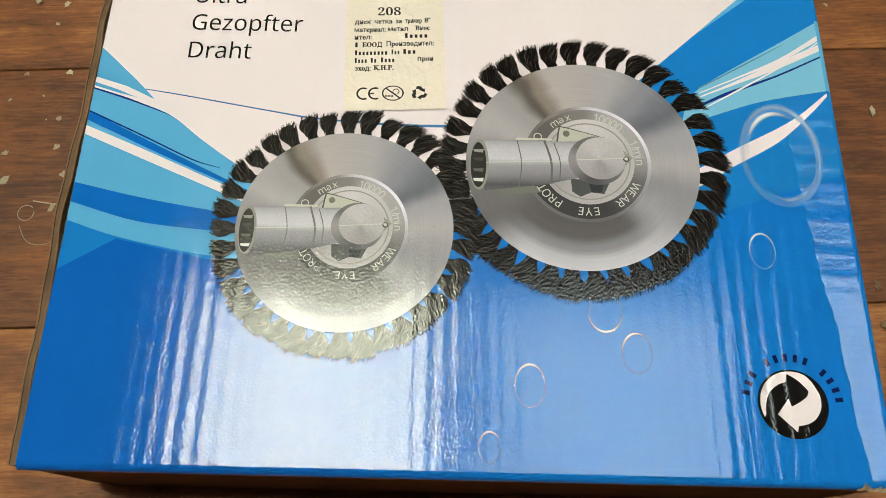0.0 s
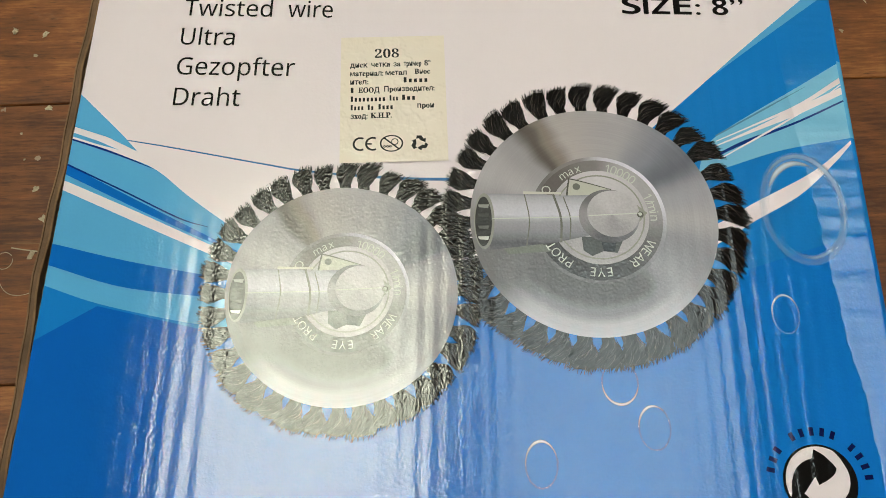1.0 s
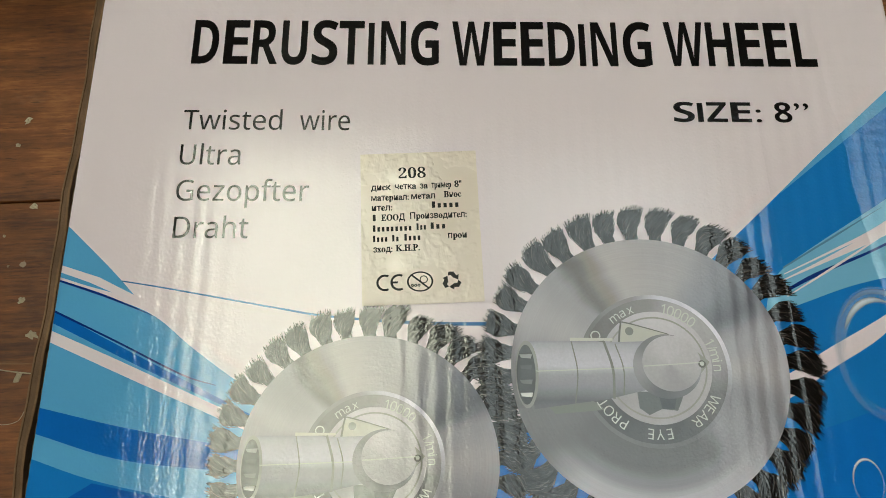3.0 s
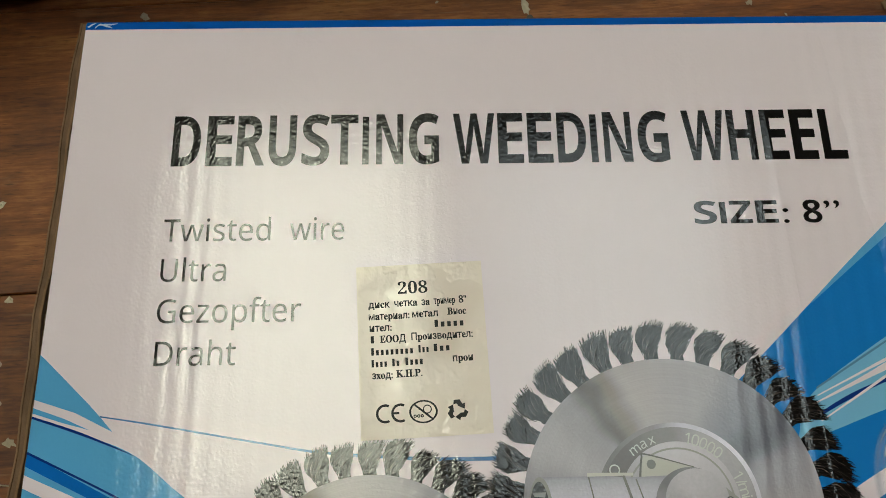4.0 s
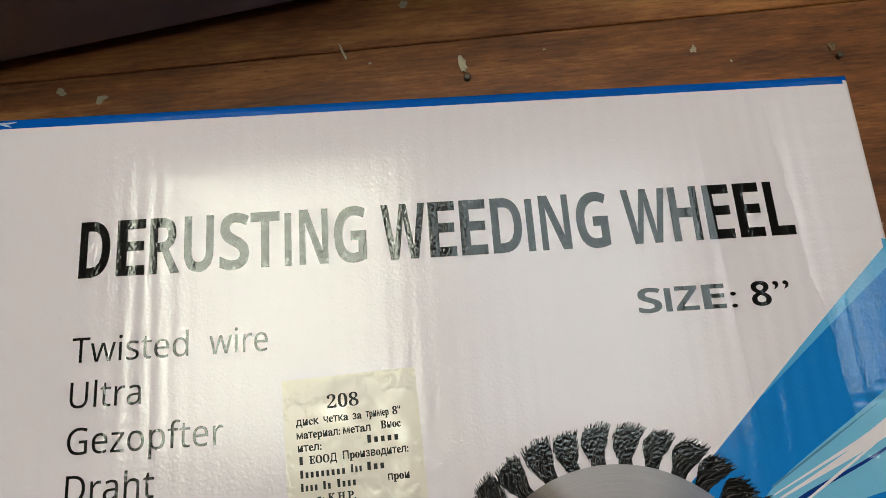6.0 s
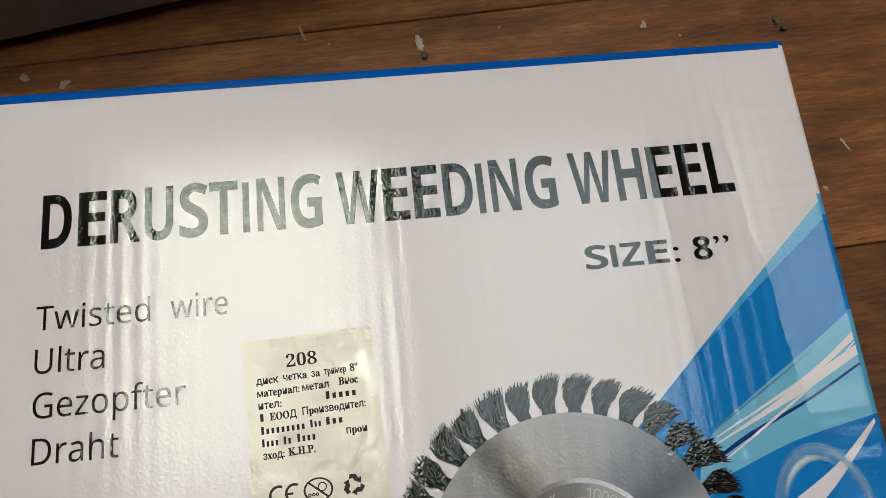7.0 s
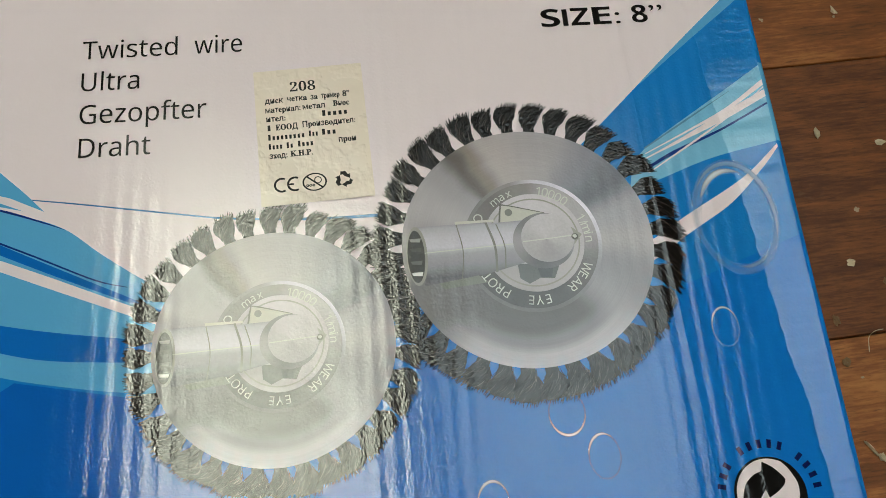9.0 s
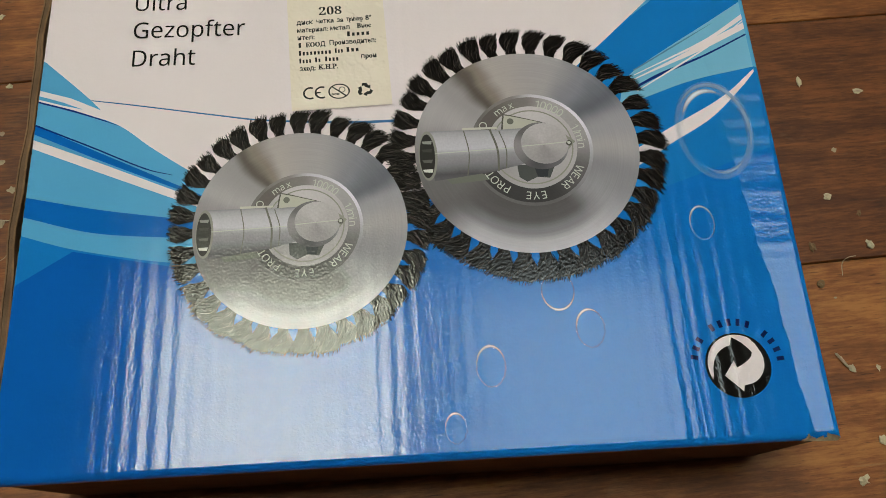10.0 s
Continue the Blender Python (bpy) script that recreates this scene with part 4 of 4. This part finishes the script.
    part("gear_point", sheet([(X(9.6), Y(5.6)), (X(14.1), Y(1.7)), (X(10.0), Y(-3.0))], L0 + 8), ink("point_print", (150, 146, 140)), disc)
    part("gear_head", oval(hd[0] + 0.5 * k, hd[1] + 0.2 * k, 6.9 * k, 6.6 * k, L0 + 9, 48), rim_print("gear_head_print", hd[0] * MM, hd[1] * MM, [(0, g3(178, 1)), (0.3, g3(158, 1)), (0.5, g3(184, 1)), (0.8, g3(196, 1)), (1, g3(178, 1))], 0.16), disc)
    part("gear_seam", stroke([(X(-1.5), Y(0.7)), (X(5), Y(1.1)), (X(12), Y(1.6))], (0.3 * k, 0.25 * k, 0.3 * k), L0 + 10, 3), PALETXT, disc)
    part("screw", oval(X(12.2), Y(1.2), 0.9 * k, 0.9 * k, L0 + 10, 16), ink("screw_print", (92, 88, 84)), disc)
    part("screw_slot", oval(X(12.2), Y(1.3), 0.5 * k, 0.5 * k, L0 + 11, 12), PALETXT, disc)
    part("raised_ring", hoop(X(-12.4), Y(7.9), 0.9 * k, 1.2 * k, L0 + 4, 24), PALETXT, disc)
    # raised words round the hub
    c = (X(hx), Y(hy))
    arc_text("raised_word", "max", *c, 15.2 * k, 117, 8.2, 2.2 * k, L0 + 4, PALETXT, disc)
    arc_text("raised_word", "10000", *c, 14.9 * k, 64, 7.0, 2.5 * k, L0 + 4, PALETXT, disc)
    arc_text("raised_word", "1/min", *c, 14.9 * k, 14, 6.2, 2.4 * k, L0 + 4, PALETXT, disc)
    arc_text("raised_word", "WEAR", *c, 14.9 * k, -42, 8.4, 2.4 * k, L0 + 4, PALETXT, disc)
    arc_text("raised_word", "EYE", *c, 14.9 * k, -90, 8.4, 2.4 * k, L0 + 4, PALETXT, disc)
    arc_text("raised_word", "PROT", *c, 14.9 * k, -136, 8.4, 2.4 * k, L0 + 4, PALETXT, disc)
    return disc


printed_wheel(141.2, 86.4, 32.7, 0.05, 10, 11)
printed_wheel(75.8, 65.0, 29.6, 0.02, 11, 23)


def two_arrow_mark(cx, cy, r):
    """A round black and white recycling mark under an arc of small dark strokes."""
    base = part("round_mark", oval(cx, cy, r, r * 0.985, 8, 64), BLACK, BOX, "printed round black and white mark")

    def spin(pts, a):
        c, s = math.cos(a), math.sin(a)
        return [(cx + (x * c - y * s) * r, cy + (x * s + y * c) * r) for x, y in pts]
    # outer arrow: crescent on one side that turns in to a point
    outer = [(math.cos(math.radians(a)) * 0.93, math.sin(math.radians(a)) * 0.93) for a in range(205, 55, -6)]
    inner = smooth_line([(0.62, 0.62), (0.79, 0.24), (0.77, -0.12), (0.6, -0.4), (0.35, -0.56), (0.07, -0.62)], 6) + [(0.03, -0.80), (-0.47, -0.3), (-0.12, 0.14)]
    inner += smooth_line([(-0.05, -0.08), (0.22, 0.06), (0.42, 0.22), (0.48, 0.36)], 5) + smooth_line([(0.40, 0.48), (0.18, 0.70), (-0.08, 0.86)], 4)
    inner += smooth_line([(-0.14, 0.62), (-0.38, 0.53), (-0.62, 0.33), (-0.76, 0.02), (-0.80, -0.3)], 6)
    part("arrow", sheet(spin(outer + inner, 0.0), 9), WHITE, base)
    n = 14
    for i in range(n):
        if i in (3, 9):
            continue
        a = math.radians(167 - i * 161 / (n - 1))
        rr = r * 1.33
        m = Matrix.Translation((cx + rr * math.cos(a), cy + rr * math.sin(a), 0)) @ Matrix.Rotation(a - math.pi / 2, 4, "Z")
        q = [m @ Vector((x, y, 0)) for x, y in ((-0.55, -1.0), (0.55, -1.0), (0.55, 1.0), (-0.55, 1.0))]
        bm = sheet([(v.x, v.y) for v in q], 8)
        part("mark_stroke", bm, MARKINK, base)


two_arrow_mark(191.1, 20.2, 8.8)


def sticker():
    """A cream paper sticker with its lines of small print."""
    m = Matrix.Translation((73.2, 101.3, 0)) @ Matrix.Rotation(math.radians(2.55), 4, "Z")
    w, h, z = 29.45, 39.9, 30

    def T(pts):
        return [tuple((m @ Vector((x, y, 0)))[:2]) for x, y in pts]
    bm = bmesh.new()
    n = 12
    top = [[bm.verts.new((*[c * MM for c in T([(w * i / n, h * j / n)])[0]], H + (z - 2) * LAYER)) for i in range(n + 1)] for j in range(n + 1)]
    for j in range(n):
        for i in range(n):
            bm.faces.new((top[j][i], top[j][i + 1], top[j + 1][i + 1], top[j + 1][i])).smooth = True
    st = part("paper_sticker", bm, STICKER, BOX, "cream glossy paper sticker with small black print")

    def line(text, a, b, y, cap=1.7, bold=0.02):
        lettering("sticker_word", text, a, b, y, cap, z, STICKINK, st, bold, m, style="serif")

    def bar(a, b, y, count):
        """A word that is left as strokes."""
        step = (b - a) / count
        for i in range(count):
            top = y + (1.7 if i == 0 else 1.2)
            part("sticker_bar", sheet(T([(a + i * step, y), (a + (i + 0.55) * step, y), (a + (i + 0.55) * step, top), (a + i * step, top)]), z), STICKINK, st)
    line("208", 9.6, 16.5, 32.9, 2.8, 0.0)
    line("\u0434\u0438\u0441\u043a", 2.6, 7.6, 29.8)
    line("\u0447\u0435\u0442\u043a\u0430", 8.6, 14.0, 29.9)
    line("\u0437\u0430", 14.9, 16.9, 29.9)
    line("\u0442\u0440\u0438\u043c\u0435\u0440", 17.8, 22.8, 30.0)
    line('8"', 23.6, 25.4, 30.0)
    line("\u043c\u0430\u0442\u0435\u0440\u0438\u0430\u043b:", 2.6, 12.0, 27.0)
    line("\u043c\u0435\u0442\u0430\u043b", 12.6, 18.6, 27.1)
    line("\u0412\u043d\u043e\u0441", 20.8, 25.2, 27.3)
    line("\u0438\u0442\u0435\u043b:", 2.7, 7.8, 24.3)
    bar(17.7, 25.0, 24.6, 5)
    bar(2.9, 4.2, 21.6, 1)
    line("\u0415\u041e\u041e\u0414", 5.0, 10.9, 21.6)
    line("\u041f\u0440\u043e\u0438\u0437\u0432\u043e\u0434\u0438\u0442\u0435\u043b:", 12.2, 26.3, 21.8)
    bar(2.9, 12.9, 18.8, 9)
    bar(13.7, 16.4, 18.9, 3)
    bar(17.2, 21.4, 19.0, 3)
    bar(2.9, 6.8, 16.1, 4)
    bar(7.6, 9.6, 16.1, 2)
    bar(10.6, 15.0, 16.2, 4)
    line("\u043f\u0440\u043e\u0438", 21.4, 26.0, 16.4)
    line("\u0437\u0445\u043e\u0434:", 2.9, 7.6, 13.4)
    line("\u041a.\u041d.\u0420.", 8.4, 14.3, 13.5)

    def mark(nm, bm):
        bmesh.ops.transform(bm, matrix=Matrix.Translation((73.2 * MM, 101.3 * MM, 0)) @ Matrix.Rotation(math.radians(2.55), 4, "Z"), verts=bm.verts)
        part(nm, bm, STICKINK, st)
    bm = hoop(5.6, 5.6, 1.55, 2.1, z, 20, 62, 298)
    hoop(9.0, 5.6, 1.55, 2.1, z, 20, 62, 298, bm=bm)
    sheet([(7.2, 5.35), (8.7, 5.35), (8.7, 5.85), (7.2, 5.85)], z, bm)
    mark("conformity_mark", bm)
    bm = hoop(14.1, 5.6, 2.75, 3.2, z, 40, squash=0.8)
    sheet([(11.9, 7.2), (12.2, 7.5), (16.3, 4.0), (16.0, 3.7)], z, bm)
    hoop(15.0, 6.1, 0.75, 1.0, z, 20, bm=bm)
    for x in (12.2, 13.0, 13.8):
        hoop(x, 4.7, 0.15, 0.38, z, 10, bm=bm)
    mark("age_warning_mark", bm)
    bm = bmesh.new()
    for i in range(3):
        r = Matrix.Translation((21.75, 5.5, 0)) @ Matrix.Rotation(math.radians(120 * i), 4, "Z")

        def S(p):
            return [tuple((r @ Vector((x, y, 0)))[:2]) for x, y in p]
        sheet(S([(-0.75, 2.3), (0.55, 2.3), (1.15, 1.3), (0.2, 0.95), (-0.2, 1.45), (-0.9, 1.3)]), z, bm)
        sheet(S([(0.0, 0.95), (1.75, 1.55), (1.6, 0.2)]), z, bm)
    mark("recycling_mark", bm)


sticker()


# ---- the grey case behind the carton ----
def grey_case():
    thing = empty("plastic_case", Matrix.Translation((-0.020, 0.2555, 0.0)) @ Matrix.Rotation(math.radians(10.6), 4, "Z"))
    tagged(thing, "large smooth grey plastic case standing on the floorboards", "case")
    part("body", block((0.62, 0.30, 0.105), (-0.13, 0.152, 0.0555), 0.003, 3), CASEGREY, thing)
    part("lid", block((0.628, 0.308, 0.035), (-0.13, 0.152, 0.128), 0.006, 4), CASEGREY, thing)
    for x in (-0.40, 0.14):
        part("foot", block((0.03, 0.03, 0.0034), (x, 0.05, 0.0017), 0.001), CASEGREY, thing)
        part("foot", block((0.03, 0.03, 0.0034), (x, 0.25, 0.0017), 0.001), CASEGREY, thing)
    part("latch", block((0.05, 0.008, 0.03), (-0.13, -0.004, 0.112), 0.002), GAP, thing)


grey_case()


# ---- litter on the floor ----
def chip(name, x, y, size, flat, material, seed, label, category):
    """A small splintered crumb that lies on the boards."""
    rnd = random.Random(seed)
    bm = bmesh.new()
    bmesh.ops.create_icosphere(bm, subdivisions=2, radius=0.5)
    a = rnd.uniform(0, 3.1)
    for v in bm.verts:
        n = noise.noise(v.co * 3.1 + Vector((seed * 3.7, 0, 0))) + 0.6 * noise.noise(v.co * 7.0 + Vector((0, seed * 1.3, 0)))
        v.co *= 1 + 1.0 * n
        v.co.x, v.co.y = v.co.x * size[0], v.co.y * size[1]
        v.co.z *= flat
    lowest = min(v.co.z for v in bm.verts)
    bmesh.ops.transform(bm, matrix=Matrix.Rotation(a if size[0] < 2.4 * size[1] else rnd.uniform(1.2, 2.2), 4, "Z") @ Matrix.Translation((0, 0, -lowest)), verts=bm.verts)
    bmesh.ops.scale(bm, vec=(MM, MM, MM), verts=bm.verts)
    ob = part(name, bm, material)
    ob.location = (x * MM, y * MM, 0.0)
    return tagged(ob, label, category, "litter on the floor")


CHIPS = [(258.5, 138, 4.6, 2.2), (281, 133.5, 5.0, 2.0), (259, 90, 3.6, 2.4), (270, 71, 4.2, 3.0), (249, 71, 4.0, 2.2), (249, 57, 3.6, 2.6), (250, 30, 9.0, 1.4), (253, 27, 3.2, 2.2),
         (262, 27, 2.4, 1.8), (248, -9, 3.6, 3.0), (258, 3, 4.4, 3.6), (269, 83, 2.6, 1.6), (277, 188, 3.8, 2.2), (-39, 148, 2.8, 2.4), (-46, 179, 3.0, 2.0), (-57, 180, 2.8, 2.4)]
for i, (x, y, a, b) in enumerate(CHIPS):
    chip("wood_chip", x, y, (a * 0.8, b * 0.85), 0.8 if i % 3 else 1.2, CHIPDARK if i in (4, 5, 11) else CHIP, 30 + i, "small pale splintered wood chip on the floorboards", "wood chip")
FLAKES = [(-48, 170, 1.8), (-59, 136, 1.4), (-56, 114, 2.4), (-38, 117, 2.6), (-33, 106, 3.0), (-35, 93, 2.6), (-54, 103, 3.4), (-47, 138, 1.0), (-8, 247, 3.0), (5, 244, 3.2), (104, 274, 2.8),
          (200, 251, 2.6), (266, 109, 2.2), (285, 203, 2.2), (249, 186, 1.6), (236, 9, 1.4), (212, 246, 1.0), (150, 254, 0.9), (277, 186, 1.2), (253, 52, 1.0), (-44, 128, 0.8), (92, 252, 1.1)]
for i, (x, y, s) in enumerate(FLAKES):
    chip("plaster_flake", x, y, (s, s * 0.7), 0.3, FLAKE, 70 + i, "tiny pale plaster flake stuck to the floorboards", "flake")
chip("wood_splinter", 83, 257, (6.5, 0.8), 0.8, CHIP, 5, "thin pale wood splinter on the floorboards", "splinter")
chip("wood_splinter", 259, 201, (5.0, 0.7), 0.5, CHIP, 6, "thin pale wood splinter on the floorboards", "splinter")


def bent_nail(x, y, turn):
    """A short nail stub with its head in a chewed hole."""
    thing = empty("nail", Matrix.Translation((x * MM, y * MM, 0)) @ Matrix.Rotation(turn, 4, "Z"))
    tagged(thing, "small dull nail stub standing in a chipped board", "nail", "nails")
    bm = bmesh.new()
    bmesh.ops.create_cone(bm, segments=12, radius1=0.0011, radius2=0.0011, depth=0.0016, cap_ends=True)
    bmesh.ops.translate(bm, vec=(0, 0, 0.0008), verts=bm.verts)
    part("shank", bm, NAIL, thing)
    bm = bmesh.new()
    bmesh.ops.create_uvsphere(bm, u_segments=12, v_segments=6, radius=0.0012)
    bmesh.ops.scale(bm, vec=(1, 1, 0.35), verts=bm.verts)
    bmesh.ops.translate(bm, vec=(0, 0, 0.0018), verts=bm.verts)
    part("head", bm, NAIL, thing)


bent_nail(123.5, 244.5, 0.2)
bent_nail(248.5, 245.5, 0.9)
chip("wood_chip", 122.5, 249.5, (2.4, 5.5), 0.9, CHIP, 91, "pale splinter of wood beside a nail", "wood chip")
chip("wood_chip", 247.0, 249.0, (3.2, 2.6), 1.0, CHIPDARK, 92, "brown crumb of wood beside a nail", "wood chip")


def fibre(pts, radius, label):
    """A thin bent fibre lying on the floor."""
    radius *= 0.62
    bm = bmesh.new()
    line = smooth_line(pts, 8)
    prev = None
    for i, (x, y) in enumerate(line):
        a, b = line[max(i - 1, 0)], line[min(i + 1, len(line) - 1)]
        d = Vector((b[0] - a[0], b[1] - a[1], 0)).normalized()
        s = Vector((-d.y, d.x, 0))
        ring = [bm.verts.new(Vector((x * MM, y * MM, radius)) + (s * math.cos(q) + Vector((0, 0, 1)) * math.sin(q)) * radius) for q in (0, 1.57, 3.14, 4.71)]
        if prev:
            for k in range(4):
                bm.faces.new((prev[k], prev[(k + 1) % 4], ring[(k + 1) % 4], ring[k]))
        prev = ring
    return tagged(part("fibre", bm, FIBRE), label, "fibre", "litter on the floor")


fibre([(-43.6 + 2.8 * math.cos(a), 90.8 + 2.9 * math.sin(a)) for a in [0.7 + 0.45 * i for i in range(14)]], 0.00016, "thin pale fibre curled into a ring")
fibre([(-42, 95.4), (-38, 94.8), (-32, 94.2), (-27, 94.0)], 0.0003, "thin straight pale fibre on the floorboards")
fibre([(-45, 86), (-42, 81), (-38, 79), (-33, 80), (-31, 84)], 0.00014, "thin pale fibre bent on the floorboards")
fibre([(257.5, 60), (258.5, 64.5), (261, 66.5), (264, 67)], 0.00022, "thin pale curled fibre on the floorboards")


# ---- floorboards ----
def boards():
    rnd = random.Random(2)
    meshes = {}
    row = int((RY0 - 0.0515) / BOARD) - 1
    while True:
        y = 0.0515 + row * BOARD
        if y > RY1:
            break
        x = RX0 + 0.002
        cuts = []
        if row == 0:
            cuts = [-0.62, 1.36]
        while x < RX1 - 0.01:
            ln = rnd.choice((1.05, 1.2, 1.4, 1.6, 1.85))
            if cuts:
                ln = cuts.pop(0) - x
            elif -3 < row < 4 and -0.5 < x + ln < 0.6:
                ln += 1.1
            ln = min(ln, RX1 - x)
            w = BOARD
            y0, y1 = max(y, RY0), min(y + w, RY1)
            if y1 - y0 < 0.01:
                break
            key = (round(ln, 3), round(y1 - y0, 4))
            if key not in meshes:
                bm = block((ln - 0.0004, key[1] - 0.0004, 0.006), (ln / 2, key[1] / 2, -0.003), 0.0004, 1)
                me = bpy.data.meshes.new("floorboard")
                bm.to_mesh(me)
                bm.free()
                me.materials.append(WOOD)
                meshes[key] = me
            b = new("floorboard", meshes[key])
            b.parent = FLOOR
            b.location = (x, y0, rnd.uniform(-0.0003, 0.0))
            x += ln
        row += 1


boards()
